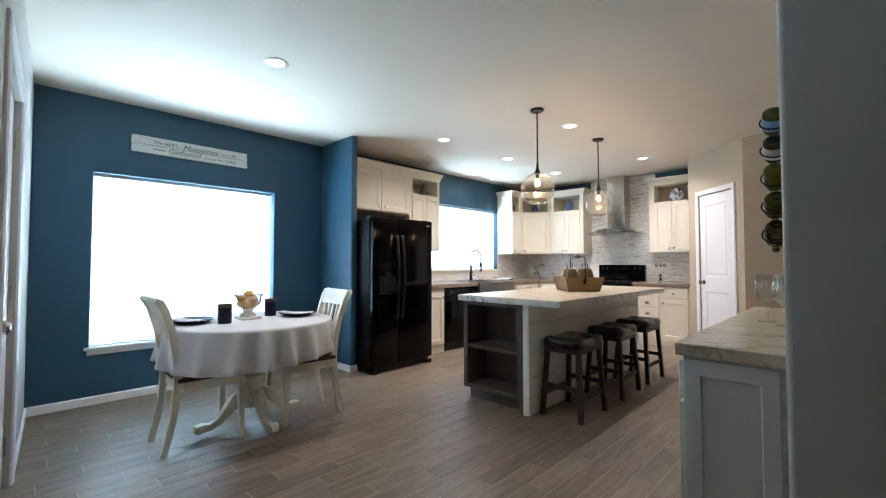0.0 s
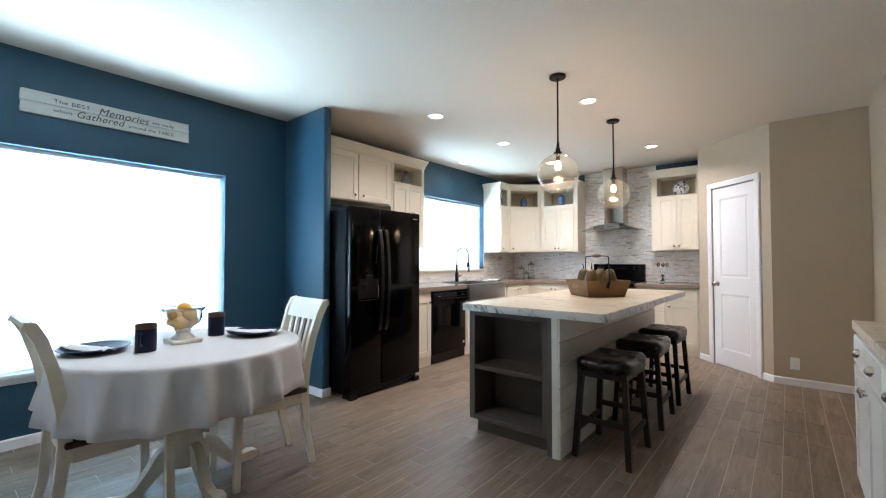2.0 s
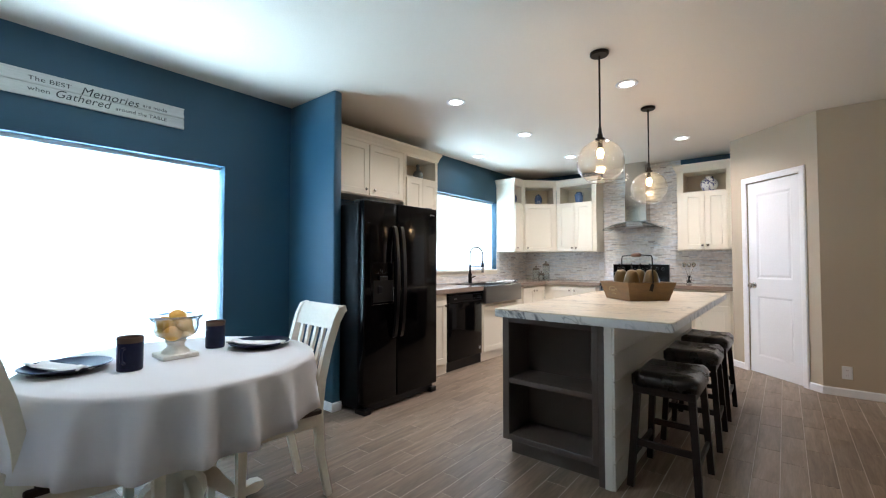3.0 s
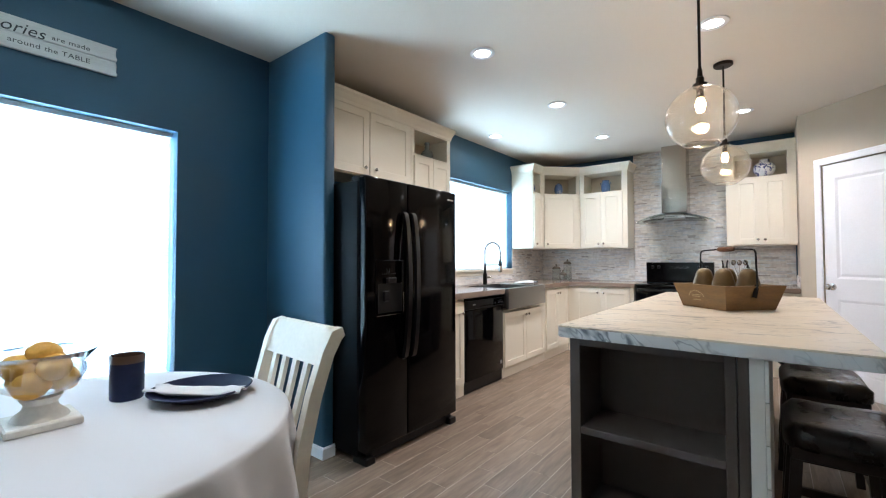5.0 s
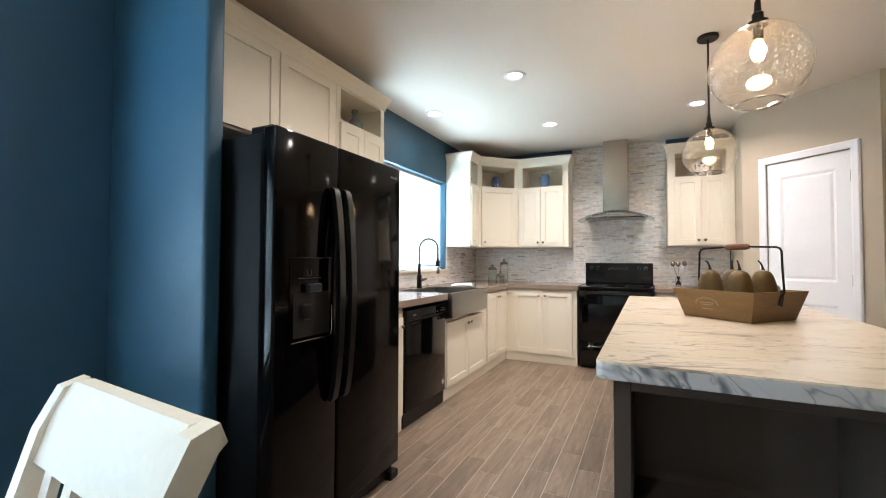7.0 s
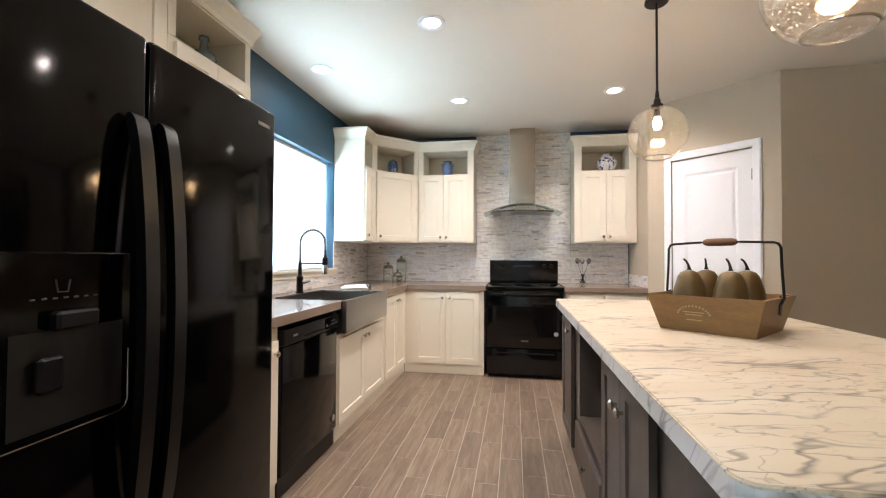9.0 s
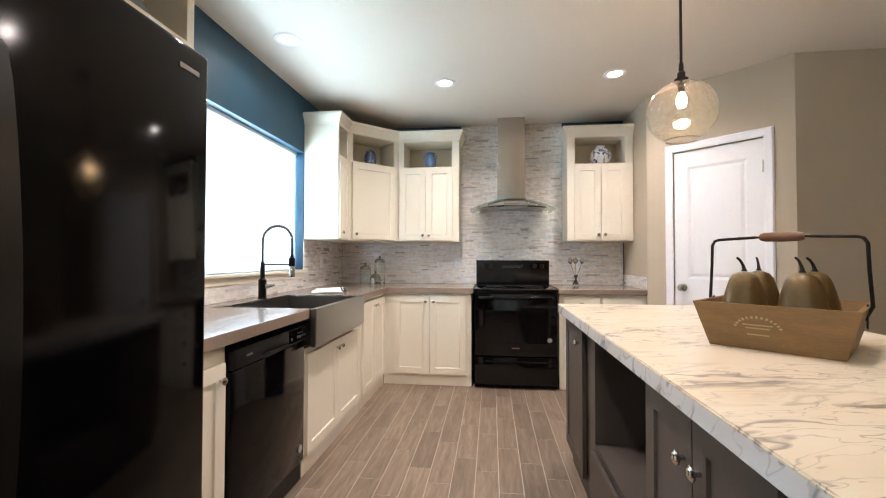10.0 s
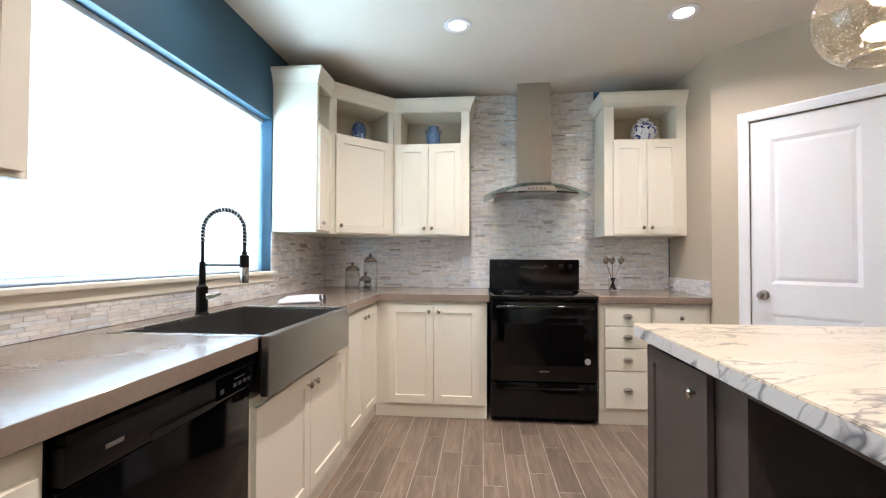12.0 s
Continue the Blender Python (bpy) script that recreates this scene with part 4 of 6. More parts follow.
part("end_post", box(-1.881, -1.849, IY0 - 0.012, IY0 + 0.30, 0.001, 0.868, 0.002), M_TAUPE, isl)
part("carcass", box(IX0 + 0.02, -1.849, IY0 + 0.301, 4.03, 0.10, 0.868, 0.001), M_TAUPE, isl)
part("carcass", box(IX0 + 0.02, -1.849, 4.70, IY1, 0.10, 0.868, 0.001), M_TAUPE, isl)
part("bay_back", box(IX0 + 0.36, -1.849, 4.03, 4.70, 0.10, 0.868, 0), M_TAUPE, isl)
part("bay_floor", box(IX0 + 0.02, IX0 + 0.36, 4.03, 4.70, 0.10, 0.355, 0), M_TAUPE, isl)
part("bay_rail", box(IX0 + 0.02, IX0 + 0.36, 4.03, 4.70, 0.83, 0.868, 0), M_TAUPE, isl)
sl = part("shiplap_back", box(-1.847, -1.806, IY0 - 0.016, IY1 + 0.01, 0.001, 0.868, 0), M_SHIP, isl, "white painted shiplap panelling")
for k in range(6):
    z0 = 0.004 + k * 0.144
    part("board", box(-1.805, -1.792, IY0 - 0.016, IY1 + 0.01, z0, z0 + 0.139, 0.002), M_SHIP, sl)
# window-side front of the island: a door, an open bay over a drawer, two doors
ISF = pose(IX0 + 0.02, IY1, 0, 0, 0, -90)


def island_door(x0, x1, z0, z1, kn):
    ob = part("door", shaker(x1 - x0, z1 - z0), M_TAUPE, isl)
    ob.matrix_local = ISF @ pose(x0, -0.026, z0)
    knob(ob, kn[0] - x0, 0, kn[1] - z0, r=0.017)


island_door(0.02, 0.47, 0.12, 0.845, (0.40, 0.77))
island_door(1.33, 1.61, 0.12, 0.845, (1.575, 0.74))
island_door(1.615, 1.895, 0.12, 0.845, (1.65, 0.74))
ob = part("drawer_front", box(0, 0.66, 0, 0.02, 0, 0.215, 0.004), M_TAUPE, isl)
ob.matrix_local = ISF @ pose(0.625, -0.026, 0.12)
knob(ob, 0.33, 0, 0.11, r=0.017)

bm = bmesh.new()
x0, x1, y0, y1, rr = -2.534, -1.507, 2.923, 5.368, 0.03
plan = []
for cx, cy, a0 in ((x1 - rr, y0 + rr, -90), (x1 - rr, y1 - rr, 0), (x0 + rr, y1 - rr, 90), (x0 + rr, y0 + rr, 180)):
    plan += [(cx + rr * math.cos(radians(a0 + 22.5 * k)), cy + rr * math.sin(radians(a0 + 22.5 * k))) for k in range(5)]
itop = thing("island_top", pose(0, 0, 0), "white marble-look laminate island top with grey veins", "worktop")
bm = prism(plan, 0.9135, 0.920)
top_edges = [e for e in bm.edges if min(v.co.z for v in e.verts) > 0.919]
bmesh.ops.bevel(bm, geom=top_edges, offset=0.003, segments=2, affect="EDGES")
part("top_sheet", bm, M_MARBLE, itop)
bm = prism(plan, 0.870, 0.9135)
low_edges = [e for e in bm.edges if max(v.co.z for v in e.verts) < 0.871]
bmesh.ops.bevel(bm, geom=low_edges, offset=0.003, segments=2, affect="EDGES")
# real veins; the grey-blue tint paints cool window light onto the edge
part("edge_strip", bm, veined("marble_edge_cool_lit", S(224, 222, 220), S(198, 196, 194), S(74, 78, 90), 1.0, (3.4, 1.0, 1.0), ((0.0, 0.0, radians(-45)), (0.0, radians(35), 0.0)), (0.8, 0.6, 0.3)), itop, "laminate edge strip with dark diagonal veins")

# ---- lamps ----
def can_light(x, y, energy=9.0):
    t = thing("recessed_light", pose(x, y, ZC), "round white recessed ceiling light, switched on", "ceiling light", "recessed ceiling lights")
    part("trim_ring", lathe([(0.052, -0.001), (0.085, -0.001), (0.085, -0.006), (0.076, -0.009), (0.056, -0.007)], 32, close=True), M_TRIM, t, smooth=True)
    part("lens", lathe([(0, -0.004), (0.054, -0.004), (0.054, -0.001), (0, -0.001)], 32), M_CANGLOW, t, "glowing frosted lens")
    lamp("can_lamp", "AREA", pose(x, y, ZC - 0.012), energy, LAMP_CAN, shape="DISK", size=0.10, spread=radians(140))


for x, y in ((-2.885, 1.384), (-3.335, 3.583), (-3.32, 4.83), (-3.317, 6.126), (-1.978, 6.103), (-2.037, 4.14), (-4.275, 5.324)):
    can_light(x, y, 3.0 if x < -4 else 7.0 if -2.1 < x < -2.0 else 17.0 if y > 6 else 15.0 if y > 4 else 11.0 if y > 2 else 7.0)


def pendant(x, y, zc=1.893, R=0.152):
    t = thing("pendant_light", pose(x, y, 0), "seeded clear glass globe pendant with dark bronze stem, switched on", "pendant light", "pendants over the island")
    part("canopy", lathe([(0, ZC - 0.001), (0.062, ZC - 0.001), (0.062, ZC - 0.016), (0.055, ZC - 0.022), (0, ZC - 0.022)], 28), M_BRONZE, t, smooth=True)
    part("stem", tube([(0, 0, ZC - 0.02), (0, 0, zc + R + 0.075)], 0.0065, 10), M_BRONZE, t, smooth=True)
    zt = zc + R
    part("socket", lathe([(0, zt + 0.085), (0.010, zt + 0.085), (0.012, zt + 0.045), (0.018, zt + 0.04), (0.018, zt + 0.012), (0.032, zt + 0.010), (0.032, zt - 0.004), (0.016, zt - 0.006), (0.016, zt - 0.055), (0, zt - 0.055)], 20), M_BRONZE, t, smooth=True)
    prof = []
    n = 26
    for k in range(n + 1):
        a = radians(10 + (152 - 10) * k / n)
        prof.append((R * math.sin(a) * 1.02, zc + R * math.cos(a) * 0.98))
    inner = [(r - 0.003 if r > 0.004 else r, z) for r, z in reversed(prof)]
    g = part("globe", lathe(prof + inner, 48, close=True), M_GLOBE, t, "clear seeded glass globe open below", smooth="all")
    g.visible_shadow = False
    rim = [(prof[-1][0] * math.cos(2 * math.pi * k / 40), prof[-1][0] * math.sin(2 * math.pi * k / 40), prof[-1][1]) for k in range(41)]
    rm = part("rim", tube(rim, 0.0035, 8, cap=False), M_RIMGLASS, g, "thick fire-polished glass rim", smooth="all")
    rm.visible_shadow = False
    b = part("bulb", lathe([(0, 0), (0.012, -0.004), (0.020, -0.02), (0.026, -0.04), (0.027, -0.055), (0.020, -0.072), (0.008, -0.08), (0, -0.081)], 18, (0, 0, zt - 0.055)), M_GLASS, t, "clear glass filament bulb", smooth="all")
    b.visible_shadow = False
    bm = bmesh.new()
    for k in range(8):
        a = math.pi / 4 * k
        tube([(0.008 * math.cos(a), 0.008 * math.sin(a), zt - 0.062), (0.018 * math.cos(a + 0.3), 0.018 * math.sin(a + 0.3), zt - 0.09), (0.010 * math.cos(a + 0.6), 0.010 * math.sin(a + 0.6), zt - 0.122)], 0.0065, 6, bm)
    part("filament", bm, M_BULB, b, "glowing filament")
    lamp("pendant_lamp", "POINT", pose(x, y, zt - 0.09), 7.5, LAMP_WARM, size=0.04)


pendant(-2.037, 3.495)
pendant(-2.037, 4.815)

# ---- windows and blinds ----
def window(name, hole, label):
    y0, y1, z0, z1 = hole
    w = thing(name, pose(0, 0, 0), label, "window", "", "structure")
    xa, xb = XW - 0.175, XW - 0.135
    f = 0.045
    bm = box(xa, xb, y0 + 0.001, y0 + f, z0 + 0.001, z1 - 0.001, 0.003)
    box(xa, xb, y1 - f, y1 - 0.001, z0 + 0.001, z1 - 0.001, 0.003, bm)
    box(xa, xb, y0 + f, y1 - f, z0 + 0.001, z0 + f, 0.003, bm)
    box(xa, xb, y0 + f, y1 - f, z1 - f, z1 - 0.001, 0.003, bm)
    fr = part("window_frame", bm, M_VINYL, w)
    zm = (z0 + z1) / 2
    part("meeting_rail", box(xa + 0.004, xb - 0.004, y0 + f, y1 - f, zm - 0.02, zm + 0.02, 0.003), M_VINYL, w)
    for a, b in ((z0 + f, zm - 0.021), (zm + 0.021, z1 - f)):
        p = part("pane", box(xa + 0.018, xa + 0.022, y0 + f - 0.002, y1 - f + 0.002, a, b, 0), M_GLASS, w)
        p.visible_shadow = False
    return w


def blind(hole, label):
    y0, y1, z0, z1 = hole
    t = thing("window_blind", pose(XW - 0.075, 0, 0), label, "blind", "lowered window blinds")
    part("headrail", box(-0.014, 0.014, y0 + 0.008, y1 - 0.008, z1 - 0.03, z1 - 0.001, 0.002), M_VINYL, t)
    part("bottom_rail", box(-0.012, 0.012, y0 + 0.012, y1 - 0.012, z0 + 0.001, z0 + 0.009, 0.002), M_BLIND, t)
    bm = bmesh.new()
    tilt = radians(59)
    hw = 0.0125
    prof = [(-hw, 0), (-hw * 0.4, 0.0016), (hw * 0.4, 0.0016), (hw, 0)]
    rows = [[bm.verts.new((u * math.cos(tilt) - v * math.sin(tilt), y, u * math.sin(tilt) + v * math.cos(tilt))) for u, v in prof] for y in (y0 + 0.012, y1 - 0.012)]
    for k in range(3):
        bm.faces.new((rows[0][k], rows[0][k + 1], rows[1][k + 1], rows[1][k]))
    solid(bm, 0.0005)
    first = part("slat", bm, M_BLIND, t)
    z = z0 + 0.018
    first.location.z = z
    while z < z1 - 0.05:
        z += 0.0208
        o = new("slat", first.data)
        o.parent = t
        o.location.z = z
    for y in (y0 + 0.14, (y0 + y1) / 2, y1 - 0.14):
        part("cord", tube([(0.0135, y, z0 + 0.01), (0.0135, y, z1 - 0.02)], 0.0008, 5), M_VINYL, t)
    return t


window("window_1", DWIN, "white vinyl dining window behind a lowered blind")
window("window_2", KWIN, "white vinyl window over the kitchen sink")
blind(DWIN, "white mini-blind lowered over the dining window")
blind(KWIN, "white mini-blind lowered over the sink window")


def sill(y0, y1, z, horn, apron, name, label, mat):
    t = thing(name, pose(XW, 0, z), label, "window sill", "", "structure")
    bm = box(-0.13, 0.0, y0 + 0.001, y1 - 0.001, -0.0, 0.018, 0.003)
    box(0.001, 0.045, y0 - horn, y1 + horn, -0.004, 0.02, 0.006, bm, 2)
    part("stool", bm, mat, t)
    part("apron", box(0.001, 0.018, y0 - horn * 0.4, y1 + horn * 0.4, -0.004 - apron, -0.004, 0.004), mat, t)


sill(DWIN[0], DWIN[1], DWIN[2] - 0.018, 0.035, 0.045, "sill_dining", "white painted sill under the dining window", M_TRIM)
sill(KWIN[0], KWIN[1], KWIN[2] - 0.018, 0.012, 0.05, "sill_kitchen", "cream painted sill under the kitchen window", M_CAB)

# ---- pantry door ----
def panel_door(name, m, w, h, label, knob_x, hinge_x):
    d = thing(name, m, label, "door", "", "structure")
    st = 0.105
    bm = panel_face(bmesh.new(), w, 0.006, h, [(st, w - st, 0.19, 0.84), (st, w - st, 1.03, h - 0.13)], 0.008, 0.022)
    for f in [f for f in bm.faces if f.calc_area() > 0.15 and abs(f.calc_center_median().y - 0.008) < 1e-4]:
        r = bmesh.ops.inset_region(bm, faces=[f], thickness=0.03, depth=0.0)
        for v in f.verts:
            v.co.y -= 0.005
    close_board(bm, w, h - 0.006, 0.035, 0.006)
    leaf = part("leaf", bm, M_TRIM, d)
    kb = lathe([(0, 0.066), (0.02, 0.064), (0.029, 0.052), (0.027, 0.04), (0.012, 0.03), (0.011, 0.01), (0.031, 0.007), (0.033, 0), (0, 0)], 22)
    bmesh.ops.rotate(kb, verts=kb.verts, cent=(0, 0, 0), matrix=Matrix.Rotation(radians(90), 3, "X"))
    bmesh.ops.translate(kb, verts=kb.verts, vec=(knob_x, -0.0005, 0.955))
    part("door_knob", kb, M_NICKEL, d, "satin nickel round knob", smooth=True)
    for z in (0.22, 1.05, 1.88):
        part("hinge", tube([(hinge_x, -0.006, z - 0.045), (hinge_x, -0.006, z + 0.045)], 0.006, 10), M_NICKEL, d, "steel hinge knuckle", smooth=True)
    return d


panel_door("door_1", DIAG @ pose(0.226, 0.012, 0), 0.630, 2.088, "white two-panel pantry door, closed", 0.066, 0.627)
panel_door("door_2", SOUTH @ pose(1.364, 0.03, 0), 0.982, 2.09, "white two-panel door, closed", 0.06, 0.97)

# ---- outlets ----
def outlet(m, label="white duplex wall outlet"):
    t = thing("wall_outlet", m, label, "outlet", "wall outlets")
    part("plate", box(-0.036, 0.036, -0.006, -0.0005, -0.058, 0.058, 0.003), M_VINYL, t)
    for z in (-0.022, 0.022):
        part("socket", box(-0.017, 0.017, -0.0075, -0.006, z - 0.014, z + 0.014, 0.001), M_TRIM, t)
        for x in (-0.006, 0.006):
            part("slot", box(x - 0.001, x + 0.001, -0.0079, -0.0074, z - 0.005, z + 0.005, 0), M_BLACKM, t)


outlet(pose(-0.66, 5.893, 0.215))
outlet(pose(-3.30, 7.289, 1.147))
outlet(pose(-2.02, 7.289, 1.147))
outlet(pose(XW + 0.011, 6.70, 1.16, 0, 0, 90))
outlet(pose(XW + 0.001, 4.55, 1.17, 0, 0, 90))
outlet(pose(XW + 0.001, 2.50, 0.36, 0, 0, 90))

# ---- wall sign ----
M_SIGN = surface("whitewashed_plank", S(206, 208, 206), 0.7, vary=0.14, scale=5, fine=70, bump=0.15, stretch=(1, 0.6, 8))
M_INK = surface("dark_lettering", S(62, 66, 70), 0.8, vary=0.1, bump=0)
sg = thing("wall_sign", pose(XW + 0.002, 1.331, 2.301), "whitewashed two-plank wood sign with grey lettering", "sign")
rng = random.Random(4)
for z0, z1 in ((-0.079, -0.002), (0.001, 0.078)):
    bm = box(0, 0.02, -0.508, 0.508, z0, z1, 0.003)
    bmesh.ops.subdivide_edges(bm, edges=[e for e in bm.edges if abs(e.verts[0].co.y) > 0.5 and abs(e.verts[1].co.y) > 0.5 and abs(e.verts[0].co.z - e.verts[1].co.z) > 0.05], cuts=6)
    for v in bm.verts:
        if abs(v.co.y) > 0.5:
            v.co.y += rng.uniform(-0.007, 0.004) * (1 if v.co.y > 0 else -1)
    part("plank", bm, M_SIGN, sg)


def lettering(text, y, z, size, shear=0.0, spacing=1.0, m=None, parent=None, mat=None, width=None):
    cu = bpy.data.curves.new("lettering", "FONT")
    cu.body, cu.size, cu.shear, cu.space_character, cu.extrude = text, size, shear, spacing, 0.0006
    tmp = new("lettering_source", cu)
    dg = bpy.context.evaluated_depsgraph_get()
    me = bpy.data.meshes.new_from_object(tmp.evaluated_get(dg))
    bpy.data.objects.remove(tmp)
    if width:
        w = max(v.co.x for v in me.vertices) - min(v.co.x for v in me.vertices)
        for v in me.vertices:
            v.co.x *= width / w
    me.materials.clear()
    me.materials.append(mat or M_INK)
    ob = new("lettering", me)
    ob.parent = parent
    ob.matrix_local = m if m is not None else pose(0.0212, y, z, 90, 0, 90)
    return ob


for text, y, z, size, sh, w in (("The BEST", -0.345, 0.020, 0.038, 0, 0.20), ("Memories", -0.10, 0.002, 0.075, 0.3, 0.315), ("are made", 0.24, 0.016, 0.034, 0, 0.15),
                                ("when", -0.345, -0.044, 0.038, 0, 0.10), ("Gathered", -0.225, -0.052, 0.068, 0.3, 0.28), ("around the TABLE", 0.085, -0.050, 0.034, 0, 0.305)):
    lettering(text, y, z, size, sh, 1.05, None, sg, None, w)

# ---- dining table ----
TX, TY = -3.24, 1.384
tb = thing("dining_table", pose(TX, TY, 0), "round antique white pedestal dining table", "table")
part("tabletop", lathe([(0, 0.740), (0.54, 0.740), (0.56, 0.750), (0.56, 0.763), (0.555, 0.770), (0, 0.770)], 56), M_CREAM, tb, smooth=True)
part("apron_ring", lathe([(0.40, 0.66), (0.42, 0.66), (0.42, 0.739), (0.40, 0.739)], 48, close=True), M_CREAM, tb, smooth=True)
part("column", lathe([(0, 0.14), (0.095, 0.14), (0.105, 0.17), (0.10, 0.21), (0.075, 0.25), (0.062, 0.29), (0.078, 0.33), (0.082, 0.36), (0.066, 0.385), (0.084, 0.41), (0.086, 0.43), (0.066, 0.455), (0.082, 0.48), (0.084, 0.50), (0.066, 0.525), (0.10, 0.58), (0.13, 0.62), (0.14, 0.66), (0.15, 0.739), (0, 0.739)], 32), M_CREAM, tb, smooth=True)
for k in range(4):
    a = radians(90 * k + 2)
    pts = [(0.07, 0.22), (0.12, 0.20), (0.17, 0.14), (0.23, 0.075), (0.29, 0.05), (0.34, 0.055), (0.365, 0.05), (0.375, 0.028)]
    bm = beam([(math.cos(a) * r, math.sin(a) * r, z) for r, z in pts], [0.045, 0.05, 0.05, 0.045, 0.045, 0.06, 0.06, 0.04], [0.09, 0.085, 0.065, 0.05, 0.045, 0.055, 0.06, 0.045], side=(-math.sin(a), math.cos(a), 0), r=0.01)
    for v in bm.verts:
        v.co.z = max(v.co.z, 0.001)
    part("foot", bm, M_CREAM, tb, smooth=True)

bm = bmesh.new()
N = 304
RT = 0.573
ring_prev = [bm.verts.new((0, 0, 0.775))]
crest = [0.5 + 0.5 * math.sin(19 * 2 * math.pi * k / N + 0.9 * math.sin(3 * 2 * math.pi * k / N + 1.0) + 0.7 * math.sin(2 * math.pi * k / N * 5)) for k in range(N)]
levels = [(0.25, 0.775, 0), (0.50, 0.775, 0), (RT - 0.008, 0.775, 0), (RT, 0.769, 0.0), (RT + 0.003, 0.756, 0.06), (RT + 0.005, 0.72, 0.25), (RT + 0.007, 0.67, 0.48), (RT + 0.010, 0.61, 0.72), (RT + 0.014, 0.555, 0.9), (RT + 0.018, 0.508, 1.05)]
for r, z, amp in levels:
    ring = []
    for k in range(N):
        a = 2 * math.pi * k / N
        rr_ = r + amp * (0.08 * crest[k] ** 1.7 * (0.75 + 0.25 * math.sin(3 * a + 2.2)) - 0.012)
        zz = z + (0.018 * math.sin(2 * a + 0.5) + 0.012 * crest[k]) * amp
        ring.append(bm.verts.new((rr_ * math.cos(a), rr_ * math.sin(a), zz)))
    if len(ring_prev) == 1:
        for k in range(N):
            bm.faces.new((ring_prev[0], ring[k], ring[(k + 1) % N]))
    else:
        for k in range(N):
            bm.faces.new((ring_prev[k], ring_prev[(k + 1) % N], ring[(k + 1) % N], ring[k]))
    ring_prev = ring
solid(bm, 0.0015)
cl = part("tablecloth", bm, M_CLOTH, None, "white round tablecloth falling in soft folds", smooth="all")
cl.location = (TX, TY, 0)
tagged(cl, "", "tablecloth")


def dining_chair(m, label):
    ch = thing("dining_chair", m, label, "chair", "chairs at the dining table")
    part("seat", box(-0.215, 0.215, -0.20, 0.22, 0.437, 0.462, 0.008, seg=2), M_SEATWOOD, ch, "dark walnut wooden seat", smooth=True)
    bm = box(-0.19, 0.19, 0.175, 0.195, 0.375, 0.436, 0.002)
    box(-0.19, 0.19, -0.19, -0.17, 0.375, 0.436, 0.002, bm)
    box(-0.20, -0.18, -0.17, 0.175, 0.375, 0.436, 0.002, bm)
    box(0.18, 0.20, -0.17, 0.175, 0.375, 0.436, 0.002, bm)
    part("seat_frame", bm, M_CREAM, ch)
    for s in (-1, 1):
        part("front_leg", beam([(s * 0.195, 0.19, 0.001), (s * 0.19, 0.185, 0.436)], [0.03, 0.042], [0.03, 0.042], r=0.004), M_CREAM, ch)
        part("back_post", beam([(s * 0.165, -0.265, 0.001), (s * 0.17, -0.215, 0.22), (s * 0.174, -0.195, 0.45), (s * 0.182, -0.207, 0.60), (s * 0.192, -0.24, 0.76), (s * 0.20, -0.28, 0.89), (s * 0.202, -0.31, 0.945), (s * 0.202, -0.335, 0.955)], 0.032, [0.032, 0.036, 0.048, 0.046, 0.044, 0.044, 0.046, 0.03], r=0.006), M_CREAM, ch, smooth=True)
    part("top_rail", beam([(0, -0.263, 0.848), (0, -0.271, 0.87), (0, -0.292, 0.925), (0, -0.315, 0.955), (0, -0.335, 0.955)], [0.362, 0.366, 0.372, 0.374, 0.374], [0.02, 0.02, 0.024, 0.03, 0.02], r=0.003), M_CREAM, ch, smooth=True)
    part("lower_rail", beam([(0, -0.198, 0.50), (0, -0.203, 0.54)], 0.33, 0.02, r=0.003), M_CREAM, ch)
    for k in range(4):
        x = -0.105 + 0.07 * k
        part("slat", beam([(x * 0.95, -0.20, 0.535), (x, -0.213, 0.65), (x * 1.1, -0.264, 0.858)], 0.028, 0.014, r=0.003), M_CREAM, ch)
    return ch


dining_chair(pose(-3.213, 1.04, 0) @ Matrix.Diagonal((1, 1, 1.018, 1)), "antique white slat-back chair with dark walnut seat")
dining_chair(pose(-3.15, 1.735, 0, 0, 0, 174.5) @ Matrix.Diagonal((1, 1, 1.018, 1)), "antique white slat-back chair with walnut seat by the wall")

# ---- table setting ----
M_NAVY = surface("navy_glaze", S(18, 23, 52), 0.4, vary=0.25, scale=12, bump=0.02, spec=0.2)
M_RIM = surface("brown_glaze", S(70, 50, 36), 0.3, vary=0.2, scale=14, bump=0.02)
M_NAPKIN = surface("white_napkin", S(232, 232, 234), 0.9, vary=0.04, fine=250, bump=0.12)
M_LEMON = surface("lemon_skin", S(224, 172, 72), 0.45, vary=0.15, scale=14, fine=160, bump=0.15)
ZT = 0.7752


